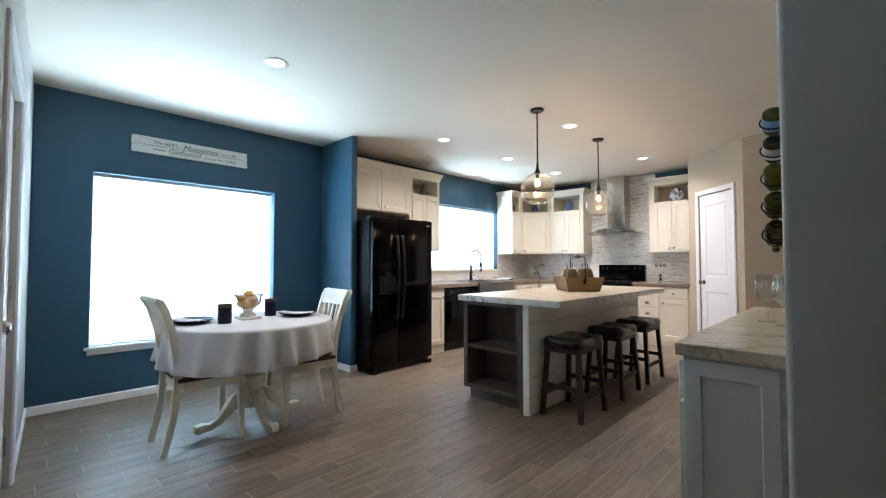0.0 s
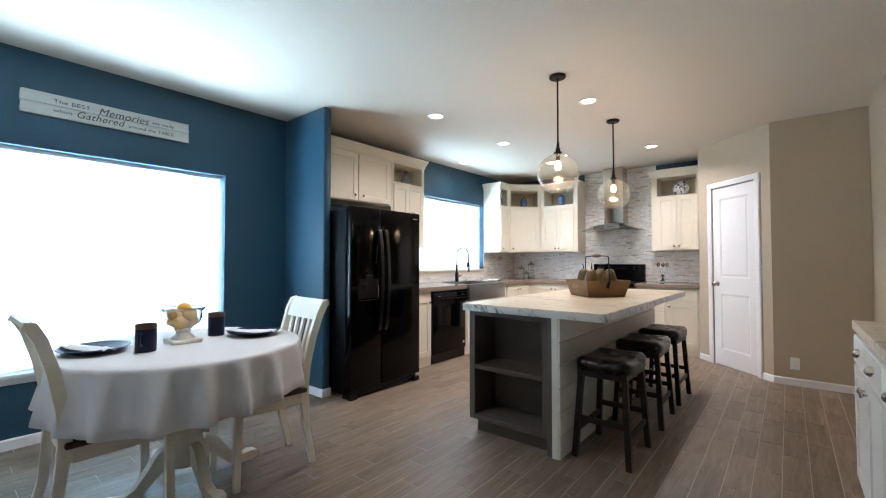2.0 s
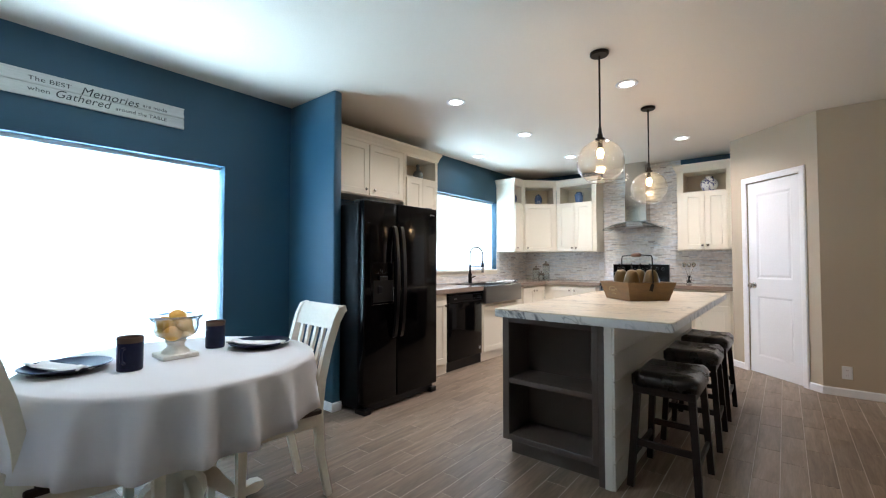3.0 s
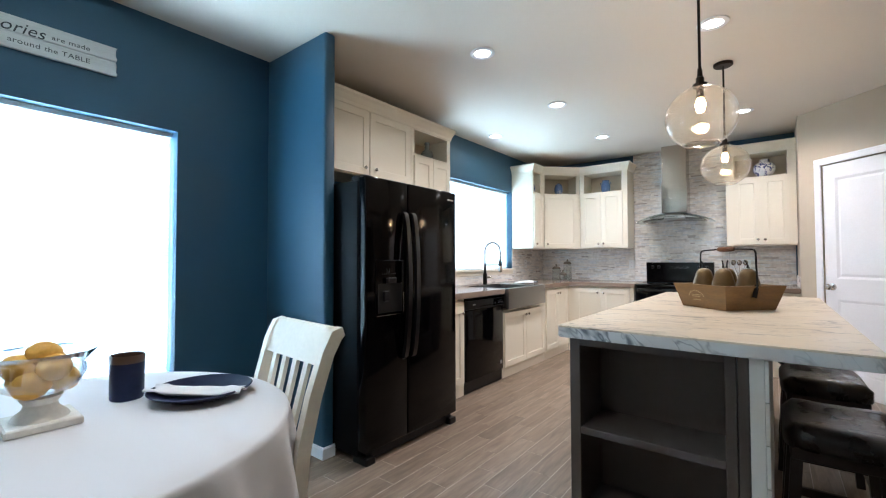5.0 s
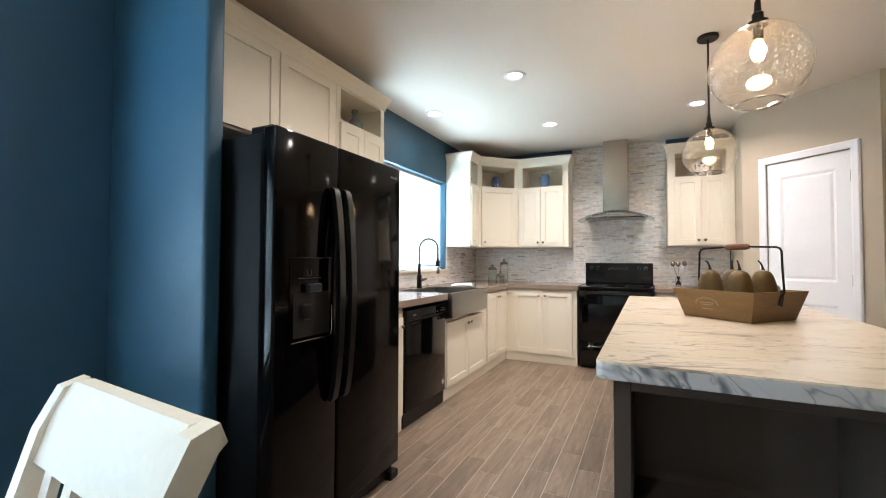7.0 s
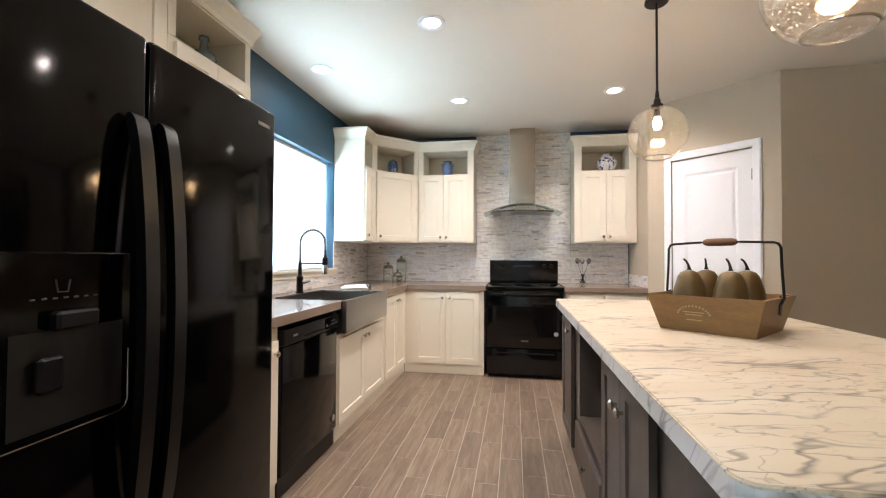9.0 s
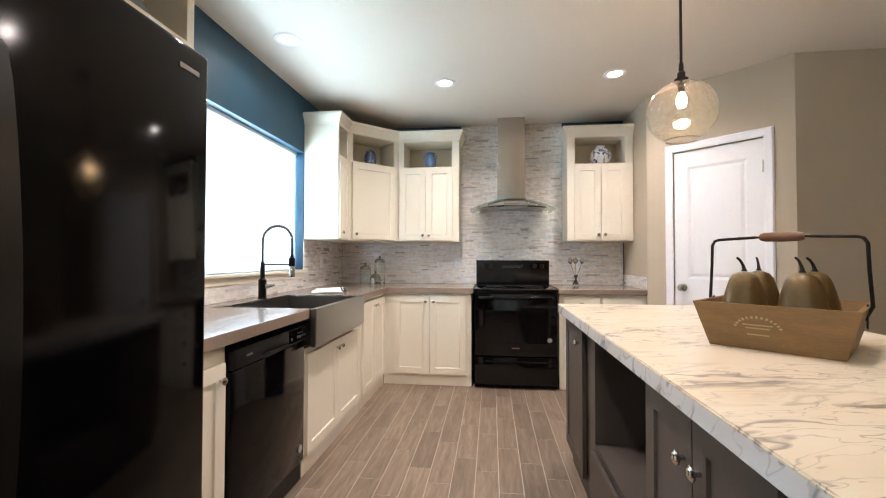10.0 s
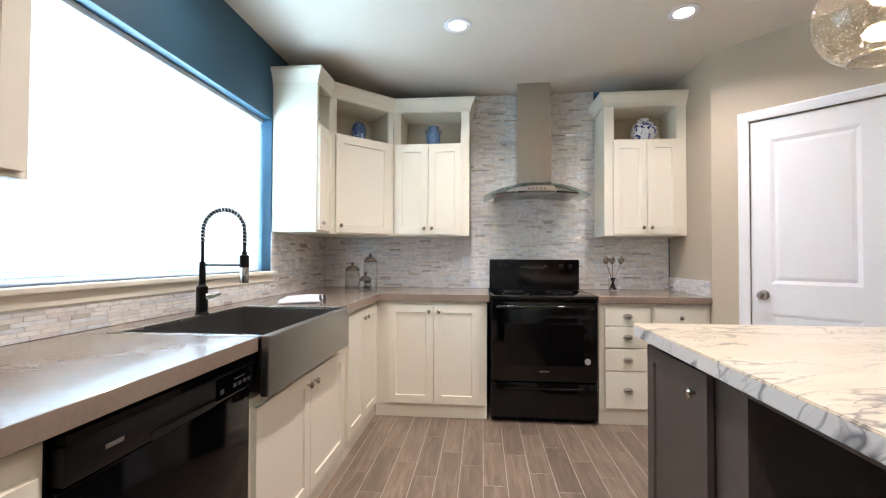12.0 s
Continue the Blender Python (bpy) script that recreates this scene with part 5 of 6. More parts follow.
def plate(x, y, ang):
    t = thing("dinner_plate", pose(x, y, ZT, 0, 0, ang), "dark navy stoneware dinner plate on the tablecloth", "plate", "table settings")
    part("dish", lathe([(0, 0.001), (0.08, 0.001), (0.10, 0.008), (0.145, 0.026), (0.149, 0.030), (0.143, 0.032), (0.098, 0.014), (0, 0.009)], 48), M_NAVY, t, smooth=True)
    bm = bmesh.new()
    rows = []
    for i in range(15):
        u = -0.145 + 0.29 * i / 14
        rows.append([bm.verts.new((u, -0.03 + v * 0.75 + 0.008 * math.sin(u * 22), 0.028 + 0.007 * math.sin(v * 70 + u * 18) + (0.006 if abs(u) > 0.10 else 0.0))) for v in (-0.045, -0.03, -0.012, 0.006, 0.024, 0.045)])
    for a, b in zip(rows, rows[1:]):
        for k in range(5):
            bm.faces.new((a[k], a[k + 1], b[k + 1], b[k]))
    solid(bm, 0.006)
    n = part("napkin", bm, M_NAPKIN, None, "folded white cloth napkin lying on a navy plate", smooth="all")
    n.matrix_world = pose(x, y, ZT, 0, 0, ang)
    tagged(n, "", "napkin", "table settings")


plate(-3.345, 0.995, 25)
plate(-3.223, 1.738, 40)


def mug(x, y, ang):
    t = thing("mug", pose(x, y, ZT, 0, 0, ang), "navy and brown glazed stoneware mug", "mug", "table settings")
    part("cup", lathe([(0, 0.001), (0.043, 0.001), (0.045, 0.005), (0.046, 0.114), (0.0405, 0.114), (0.040, 0.012), (0, 0.010)], 32), M_NAVY, t, smooth=True)
    part("rim_band", lathe([(0.0462, 0.114), (0.047, 0.135), (0.045, 0.138), (0.042, 0.135), (0.0405, 0.114)], 32, close=True), M_RIM, t, "brown glazed rim", smooth=True)
    part("handle", tube([(0.044, 0, 0.095), (0.062, 0, 0.096), (0.068, 0, 0.075), (0.064, 0, 0.045), (0.044, 0, 0.035)], 0.0065, 8), M_NAVY, t, smooth=True)


mug(-3.175, 1.163, -40)
mug(-3.385, 1.583, 150)

cp_ = thing("footed_bowl", pose(-3.30, 1.372, ZT), "glass bowl on a chipped white pedestal base", "bowl", "table settings")
M_CHIP = surface("chipped_white_paint", S(222, 218, 208), 0.6, vary=0.15, scale=18, bump=0.1)
part("pedestal", box(-0.075, 0.075, -0.075, 0.075, 0.001, 0.022, 0.004), M_CHIP, cp_)
part("stem", lathe([(0, 0.022), (0.06, 0.022), (0.055, 0.032), (0.038, 0.047), (0.034, 0.06), (0.046, 0.078), (0, 0.08)], 24), M_CHIP, cp_, smooth=True)
gb = part("glass_bowl", lathe([(0, 0.081), (0.045, 0.083), (0.082, 0.105), (0.094, 0.135), (0.092, 0.165), (0.116, 0.193), (0.114, 0.195), (0.088, 0.167), (0.090, 0.135), (0.078, 0.107), (0.043, 0.087), (0, 0.085)], 32), thin_glass("bowl_glass", (0.93, 0.95, 0.96, 1), 2.6), cp_, "clear glass bowl", smooth="all")
gb.visible_shadow = False
for x, y, z in ((-0.038, -0.028, 0.115), (0.038, -0.026, 0.115), (0.0, 0.044, 0.116), (-0.044, 0.022, 0.155), (0.044, 0.018, 0.155), (0.0, -0.044, 0.158), (0.008, 0.004, 0.186)):
    bm = lathe([(0, -0.041), (0.008, -0.038), (0.024, -0.026), (0.031, -0.007), (0.031, 0.008), (0.023, 0.026), (0.008, 0.037), (0, 0.041)], 16)
    bmesh.ops.scale(bm, verts=bm.verts, vec=(1.1, 1.1, 1.05))
    l = part("lemon", bm, M_LEMON, None, "yellow lemon in the glass bowl", smooth="all")
    l.matrix_world = pose(-3.30 + x, 1.372 + y, ZT + z, 65, 20 * x * 100, 900 * y)
    tagged(l, "", "fruit", "lemons in the bowl")

# ---- bar stools ----
def stool(y, ang=0.0):
    st = thing("bar_stool", pose(-1.59, y, 0, 0, 0, ang), "espresso wood counter stool with black saddle cushion", "stool", "stools at the island")
    bm = bmesh.new()
    nx, ny = 12, 16
    grid = []
    for i in range(nx + 1):
        row = []
        for j in range(ny + 1):
            u, v = -1 + 2 * i / nx, -1 + 2 * j / ny
            ex = 1 - 0.10 * abs(v) ** 6
            ey = 1 - 0.10 * abs(u) ** 6
            edge = max(abs(u) ** 8, abs(v) ** 8)
            row.append(bm.verts.new((u * 0.17 * ex, v * 0.225 * ey, 0.618 + 0.022 * v * v - 0.006 * (1 - u * u) - 0.038 * edge)))
        grid.append(row)
    for i in range(nx):
        for j in range(ny):
            bm.faces.new((grid[i][j], grid[i + 1][j], grid[i + 1][j + 1], grid[i][j + 1]))
    border = [e for e in bm.edges if len(e.link_faces) == 1]
    g = bmesh.ops.extrude_edge_only(bm, edges=border)
    low = [q for q in g["geom"] if isinstance(q, bmesh.types.BMVert)]
    for v in low:
        v.co.z = 0.548
    lowe = [q for q in g["geom"] if isinstance(q, bmesh.types.BMEdge) and all(abs(w.co.z - 0.548) < 1e-5 for w in q.verts)]
    bmesh.ops.contextual_create(bm, geom=lowe)
    part("cushion", bm, M_LEATHER, st, "tufted black faux-leather cushion", smooth="all")
    bm = box(-0.15, 0.15, -0.205, 0.205, 0.505, 0.547, 0.004)
    part("seat_frame", bm, M_ESPRESSO, st)
    for sx in (-1, 1):
        for sy in (-1, 1):
            part("leg", beam([(sx * 0.163, sy * 0.213, 0.001), (sx * 0.132, sy * 0.178, 0.505)], 0.034, 0.034, r=0.003), M_ESPRESSO, st)
    for sy in (-1, 1):
        part("stretcher", box(-0.14, 0.14, sy * 0.192 - 0.009, sy * 0.192 + 0.009, 0.22, 0.255, 0.002), M_ESPRESSO, st)
    for sx in (-1, 1):
        part("stretcher", box(sx * 0.149 - 0.009, sx * 0.149 + 0.009, -0.185, 0.185, 0.155, 0.19, 0.002), M_ESPRESSO, st)


stool(3.292)
stool(4.065, 1.5)
stool(4.74, -1.0)

# ---- tray on the island ----
M_TRAY = surface("aged_oak", S(120, 89, 48), 0.5, vary=0.28, scale=6, fine=45, bump=0.12, stretch=(1, 6, 6))
M_IRON = surface("black_iron", S(34, 31, 30), 0.5, metal=0.7, vary=0.15, bump=0.05)
M_GOURD = surface("bronze_painted_gourd", S(98, 78, 44), 0.36, metal=0.3, vary=0.2, scale=9, bump=0.06)
TRAY = pose(-1.998, 4.195, 0.9205, 0, 0, -42)
tr = thing("wooden_tray", TRAY, "square flared oak tray with an iron handle on the island", "tray")
HB, HT, TH = 0.163, 0.20, 0.14
part("bottom_board", box(-HB + 0.004, HB - 0.004, -HB + 0.004, HB - 0.004, 0.001, 0.014, 0.002), M_TRAY, tr)
for k in range(4):
    bm = bmesh.new()
    th = 0.014
    out = [(-HB, -HB, 0.0005), (HB, -HB, 0.0005), (HT, -HT, TH), (-HT, -HT, TH)]
    inn = [(-HB + th, -HB + th, 0.0005), (HB - th, -HB + th, 0.0005), (HT - th, -HT + th, TH), (-HT + th, -HT + th, TH)]
    o, i = [bm.verts.new(p) for p in out], [bm.verts.new(p) for p in inn]
    bm.faces.new(o)
    bm.faces.new(i)
    for q in range(4):
        bm.faces.new((o[q], o[(q + 1) % 4], i[(q + 1) % 4], i[q]))
    sd = part("side_board", bm, M_TRAY, tr)
    sd.matrix_local = pose(0, 0, 0, 0, 0, 90 * k)
    if k == 0:
        slope = math.degrees(math.atan2(HT - HB, TH))
        M_PRINT = surface("faded_white_print", S(168, 146, 108), 0.8, bump=0)
        for n in range(13):
            an = radians(15 + 150 * n / 12)
            px, pz = -0.03 + 0.058 * math.cos(an), 0.062 + 0.04 * math.sin(an)
            o_ = part("faded_print", box(-0.0028, 0.0028, -0.0006, 0.0006, -0.004, 0.004, 0), M_PRINT, sd, "faded white printed mark")
            o_.matrix_local = pose(px, -(HB + (HT - HB) * pz / TH) - 0.001, pz, slope, 0, 0) @ pose(0, 0, 0, 0, 90 - math.degrees(an), 0)
        for w, z in ((0.075, 0.078), (0.06, 0.068), (0.055, 0.048)):
            o_ = part("faded_print", box(-w / 2, w / 2, -0.0006, 0.0006, -0.002, 0.002, 0), M_PRINT, sd, "faded white printed line")
            o_.matrix_local = pose(-0.03, -(HB + (HT - HB) * z / TH) - 0.001, z, slope, 0, 0)
hx = HT + 0.006
hpts = [(hx - 0.018, 0, 0.10), (hx, 0, TH), (hx - 0.006, 0, 0.25), (hx - 0.008, 0, 0.325), (hx - 0.016, 0, 0.34), (hx - 0.03, 0, 0.345), (0.07, 0, 0.35)]
bm = tube(hpts, 0.005, 8)
tube([(-x, y, z) for x, y, z in hpts], 0.005, 8, bm)
tube([(0.07, 0, 0.35), (-0.07, 0, 0.35)], 0.004, 8, bm)
hd = part("handle", bm, M_IRON, tr, "black iron bail handle", smooth=True)
part("grip", lathe([(0, -0.058), (0.010, -0.058), (0.015, -0.045), (0.016, 0.0), (0.015, 0.045), (0.010, 0.058), (0, 0.058)], 16), surface("turned_wood_grip", S(104, 66, 40), 0.45, vary=0.15, scale=20, bump=0.05), hd, "turned wooden grip", smooth=True).matrix_local = pose(0, 0, 0.35, 0, 90, 0)
for s in (-1, 1):
    bm = box(-0.014, 0.014, -0.002, 0.002, -0.04, 0.03, 0.001)
    p = part("strap", bm, M_IRON, hd, "flat iron strap")
    p.matrix_local = pose(s * (HT - 0.005), 0, 0.115, 0, s * 16, 90)


def gourd(gx, gy, lean, turn):
    t = thing("decorative_gourd", TRAY @ pose(gx, gy, 0.0145, 0, lean, turn), "bronze painted decorative gourd with a curled stem", "gourd", "gourds in the tray")
    part("body", lathe([(0, 0.001), (0.05, 0.001), (0.060, 0.012), (0.064, 0.06), (0.062, 0.11), (0.056, 0.145), (0.047, 0.178), (0.041, 0.197), (0.031, 0.212), (0.014, 0.220), (0, 0.221)], 28), M_GOURD, t, smooth="all")
    part("stem", tube([(0, 0, 0.222), (0, 0, 0.230), (0.003, 0, 0.243), (0.010, 0, 0.258), (0.020, 0, 0.268)], [0.010, 0.006, 0.0045, 0.004, 0.0035], 8), M_IRON, t, smooth=True)


for a in ((-0.085, -0.078, 0, 200), (0.062, -0.08, 0, 150), (0.07, 0.08, 0, 190), (-0.078, 0.078, 0, 120)):
    gourd(*a)

# ---- faucet ----
fc = thing("kitchen_faucet", pose(-4.49, 5.42, 0.9175), "matte black spring pull-down kitchen faucet", "faucet")
M_FBLACK = surface("matte_black_metal", S(20, 20, 21), 0.35, metal=0.5, vary=0.08, bump=0.0)
part("body", lathe([(0, 0.0005), (0.03, 0.0005), (0.03, 0.006), (0.026, 0.01), (0.026, 0.13), (0.015, 0.14), (0.014, 0.25), (0, 0.25)], 24), M_FBLACK, fc, smooth=True)
part("lever", tube([(0.02, 0.0, 0.085), (0.05, 0.02, 0.09), (0.075, 0.03, 0.098)], [0.018, 0.012, 0.007], 12), M_NICKEL, fc, "steel side lever", smooth=True)
arc = [(0.0, 0, 0.25), (0.0, 0, 0.34)] + [(0.105 - 0.105 * math.cos(math.pi * k / 12), 0, 0.40 + 0.10 * math.sin(math.pi * k / 12)) for k in range(13)] + [(0.21, 0, 0.33), (0.21, 0, 0.27)]
part("hose", tube(arc, 0.008, 8), M_FBLACK, fc, smooth=True)


def spline(pts, n):
    pts = [Vector(p) for p in pts]
    cum = [0.0]
    for a, b in zip(pts, pts[1:]):
        cum.append(cum[-1] + (b - a).length)
    outp = []
    for k in range(n + 1):
        d = cum[-1] * k / n
        i = max(j for j in range(len(cum)) if cum[j] <= d + 1e-9)
        i = min(i, len(pts) - 2)
        f = (d - cum[i]) / max(cum[i + 1] - cum[i], 1e-9)
        outp.append((pts[i].lerp(pts[i + 1], f), (pts[i + 1] - pts[i]).normalized()))
    return outp


coil = []
line = spline(arc[1:-1], 420)
for k, (p, d) in enumerate(line):
    n1 = Vector((0, 1, 0))
    n2 = d.cross(n1)
    a = 2 * math.pi * k / 16
    coil.append(p + 0.0112 * (n1 * math.cos(a) + n2 * math.sin(a)))
part("spring", tube(coil, 0.0032, 6), M_NICKEL, fc, "steel spring coil", smooth="all")
part("spray_head", lathe([(0, 0.15), (0.02, 0.15), (0.02, 0.225), (0.014, 0.235), (0.014, 0.27), (0, 0.27)], 20, (0.21, 0, 0)), M_NICKEL, fc, "steel spray head", smooth=True)
part("spray_collar", lathe([(0.0205, 0.225), (0.022, 0.225), (0.022, 0.28), (0.012, 0.285), (0.012, 0.30), (0.0, 0.30), (0, 0.236), (0.0205, 0.236)], 20, (0.21, 0, 0)), M_FBLACK, fc, smooth=True)
part("support_arm", tube([(0.0, 0, 0.235), (0.19, 0, 0.235)], 0.005, 8), M_FBLACK, fc, smooth=True)

# ---- things on the worktop ----
M_PEWTER = surface("dark_pewter", S(120, 112, 100), 0.3, metal=0.9, vary=0.1, bump=0.02)


def canister(x, y, r, h, label):
    t = thing("glass_canister", pose(x, y, 0.918), label, "canister", "glass canisters in the corner")
    j = part("jar", lathe([(0, 0.001), (r * 0.95, 0.001), (r, 0.008), (r, h * 0.93), (r * 0.88, h * 0.97), (r * 0.86, h), (r * 0.83, h), (r * 0.85, h * 0.96), (r - 0.003, h * 0.92), (r - 0.003, 0.01), (0, 0.006)], 32), thin_glass("green_tinted_glass", (0.965, 0.98, 0.965, 1), 2.3), t, "pale green pressed glass jar", smooth="all")
    j.visible_shadow = False
    for k in range(2):
        part("band", lathe([(r + 0.0005, 0.02 + k * h * 0.6), (r + 0.003, 0.023 + k * h * 0.6), (r + 0.0005, 0.027 + k * h * 0.6)], 32, close=True), M_GLASS, j)
    part("lid", lathe([(0, h), (r * 0.96, h), (r * 0.99, h + 0.008), (r * 0.9, h + 0.02), (r * 0.55, h + 0.034), (r * 0.2, h + 0.038), (r * 0.16, h + 0.044), (r * 0.26, h + 0.054), (r * 0.18, h + 0.066), (0, h + 0.068)], 28), M_PEWTER, t, "pewter lid with a knob", smooth=True)


canister(-4.215, 6.88, 0.058, 0.165, "medium pressed glass canister with a pewter lid")
canister(-4.095, 6.99, 0.056, 0.235, "tall pressed glass canister with a pewter lid")
canister(-4.085, 6.80, 0.052, 0.085, "short pressed glass canister with a pewter lid")

bm = bmesh.new()
rows = []
for i in range(17):
    u = -0.21 + 0.42 * i / 16
    rows.append([bm.verts.new((v + 0.015 * math.sin(u * 9), u, 0.006 + 0.002 * math.sin(u * 31 + v * 20) + 0.002 * math.cos(v * 26))) for v in (-0.12, -0.09, -0.05, 0.0, 0.05, 0.09, 0.12)])
for a, b in zip(rows, rows[1:]):
    for k in range(6):
        bm.faces.new((a[k], a[k + 1], b[k + 1], b[k]))
solid(bm, 0.011)
lo = min(v.co.z for v in bm.verts)
for v in bm.verts:
    v.co.z -= lo - 0.0005
tw = thing("tea_towel", pose(-4.29, 6.10, 0.918, 0, 0, 22), "folded white tea towel with dark stitched marks", "towel")
tp = part("cloth", bm, M_NAPKIN, tw, smooth="all")
for k in range(14):
    u, v = -0.18 + 0.026 * k, 0.124 if k % 2 else 0.1
    part("stitch_mark", box(v - 0.002, v + 0.014, u - 0.004, u + 0.004, 0.006, 0.0185, 0), M_INK, tp)

ut = thing("utensil_holder", pose(-2.085, 7.12, 0.918), "small clear glass holder for kitchen utensils", "utensil holder")
j = part("glass_cup", lathe([(0, 0.001), (0.034, 0.001), (0.036, 0.10), (0.034, 0.10), (0.032, 0.006), (0, 0.006)], 24), M_GLASS, ut, smooth="all")
j.visible_shadow = False
for dx, dy, kind in ((-0.05, 0.0, "spoon"), (0.0, 0.02, "slotted_spoon"), (0.055, -0.01, "spatula")):
    u = thing("kitchen_utensil", pose(-2.085, 7.12, 0.918), "steel %s with a black handle standing in the holder" % kind.replace("_", " "), "utensil", "utensils in the holder")
    foot, neck, head = Vector((-dx * 0.4, -dy * 0.4, 0.012)), Vector((dx * 0.55, dy * 0.6, 0.15)), Vector((dx, dy, 0.225))
    part("grip", tube([foot, foot.lerp(neck, 0.7)], 0.008, 8), M_BLACKM, u, "black handle", smooth=True)
    part("shaft", tube([foot.lerp(neck, 0.7), head], 0.0035, 8), M_NICKEL, u, smooth=True)
    bm = lathe([(0, -0.034), (0.014, -0.028), (0.024, -0.008), (0.024, 0.012), (0.012, 0.03), (0, 0.034)], 16)
    for v in bm.verts:
        v.co.y *= 0.22
    h = part("head", bm, M_NICKEL, u, smooth="all")
    h.location = head + Vector((dx * 0.1, 0, 0.03))

# ---- vases in the niches ----
def porcelain(name, ground, mark, sc, thresh):
    m, nt, b = material(name)
    tc = nt.nodes.new("ShaderNodeTexCoord")
    vo = node(nt, "ShaderNodeTexNoise", Scale=sc, Detail=2.0, Distortion=1.2)
    nt.links.new(tc.outputs["Object"], vo.inputs["Vector"])
    r = nt.nodes.new("ShaderNodeValToRGB")
    r.color_ramp.elements[0].position, r.color_ramp.elements[1].position = thresh, thresh + 0.03
    r.color_ramp.elements[0].color, r.color_ramp.elements[1].color = ground, mark
    nt.links.new(vo.outputs["Fac"], r.inputs[0])
    nt.links.new(r.outputs[0], b.inputs["Base Color"])
    b.inputs["Roughness"].default_value = 0.15
    b.inputs["Coat Weight"].default_value = 0.4
    return m


P_WHITE = porcelain("blue_on_white_glaze", S(226, 226, 228), S(30, 46, 122), 30, 0.545)
P_BLUE = porcelain("white_on_blue_glaze", S(74, 96, 138), S(170, 180, 196), 34, 0.58)
P_SLATE = porcelain("slate_blue_glaze", S(92, 118, 156), S(130, 150, 180), 16, 0.6)
P_STONE = porcelain("grey_green_glaze", S(120, 132, 132), S(150, 160, 158), 20, 0.58)


def vase(name, m, prof, mat, label):
    t = thing(name, m, label, "vase", "vases in the cabinet niches")
    part("body", lathe(prof, 30), mat, t, smooth="all")
    return t


GINGER = [(1.18 * r, 1.12 * z) for r, z in ((0, 0.001), (0.045, 0.001), (0.062, 0.02), (0.085, 0.06), (0.09, 0.095), (0.078, 0.13), (0.05, 0.152), (0.042, 0.158), (0.042, 0.178), (0.037, 0.178), (0.036, 0.158), (0, 0.15))]
vase("ginger_jar", pose(-1.835, 7.12, 2.1355), GINGER, P_WHITE, "white porcelain ginger jar with blue flowers")
slim = vase("handled_vase", pose(-3.58, 7.10, 2.1355), [(0, 0.001), (0.05, 0.001), (0.056, 0.03), (0.062, 0.085), (0.056, 0.125), (0.042, 0.143), (0.041, 0.155), (0.05, 0.172), (0.045, 0.172), (0.036, 0.15), (0, 0.145)], P_SLATE, "slate blue glazed vase with two small handles")
for s in (-1, 1):
    part("handle", tube([(s * 0.042, 0, 0.148), (s * 0.066, 0, 0.144), (s * 0.070, 0, 0.125), (s * 0.055, 0, 0.112)], 0.005, 8), P_SLATE, slim, smooth=True)
LIDDED = [(0, 0.001), (0.04, 0.001), (0.055, 0.03), (0.062, 0.08), (0.055, 0.115), (0.046, 0.125), (0.05, 0.13), (0.04, 0.15), (0.012, 0.158), (0.014, 0.168), (0, 0.172)]
vase("lidded_jar", pose(-4.17, 6.88, 2.1355), LIDDED, P_BLUE, "blue and white patterned lidded jar")
vase("lidded_jar", pose(-4.42, 6.50, 2.1355), LIDDED, P_BLUE, "blue and white patterned lidded jar near the window")
vase("bottle_vase", pose(-4.44, 4.29, 2.1755), [(0, 0.001), (0.045, 0.001), (0.058, 0.02), (0.062, 0.07), (0.05, 0.10), (0.022, 0.12), (0.018, 0.165), (0.026, 0.172), (0.024, 0.19), (0, 0.19)], P_STONE, "grey-green glazed bottle vase")

# ---- bar cabinet and bottle rack ----
M_WHITECAB = surface("white_bar_cabinet_paint", S(222, 223, 220), 0.42, vary=0.03, bump=0.03)
BX0, BX1, BY0, BY1 = -0.412, -0.101, 1.845, 3.60
bar = thing("bar_cabinet", pose(BX0, BY1, 0, 0, 0, -90), "white shaker bar cabinet with drawers against the wall", "cabinet")
BL = BY1 - BY0
part("carcass", box(0, BL, 0, BX1 - BX0, 0.09, 0.862, 0.002), M_WHITECAB, bar)
part("toe_board", box(0, BL, 0.01, 0.03, 0.001, 0.089, 0.001), M_WHITECAB, bar)
for k in range(4):
    x0, x1 = 0.02 + k * (BL - 0.03) / 4, 0.01 + (k + 1) * (BL - 0.03) / 4
    drawer_on(bar, x0, x1, 0.70, 0.84, M_WHITECAB, "cup")
    door_on(bar, x0, x1, 0.11, 0.685, M_WHITECAB, ((x1 - 0.035) if k % 2 == 0 else (x0 + 0.035), 0.63))
ep = part("end_panel", close_board(panel_face(bmesh.new(), 0.27, 0.10, 0.855, [(0.045, 0.225, 0.16, 0.80)], 0.006, 0.004), 0.27, 0.755, 0.012, 0.10), M_WHITECAB, bar)
ep.matrix_local = Matrix.Translation((BL + 0.013, 0.012, 0)) @ Matrix.Rotation(radians(90), 4, "Z")
bt = part("countertop", box(-0.436, -0.1005, 1.822, 3.61, 0.864, 0.91, 0.005, seg=2), M_MARBLE, bar, "marble-look laminate top")
bt.matrix_local = bar.matrix_world.inverted()


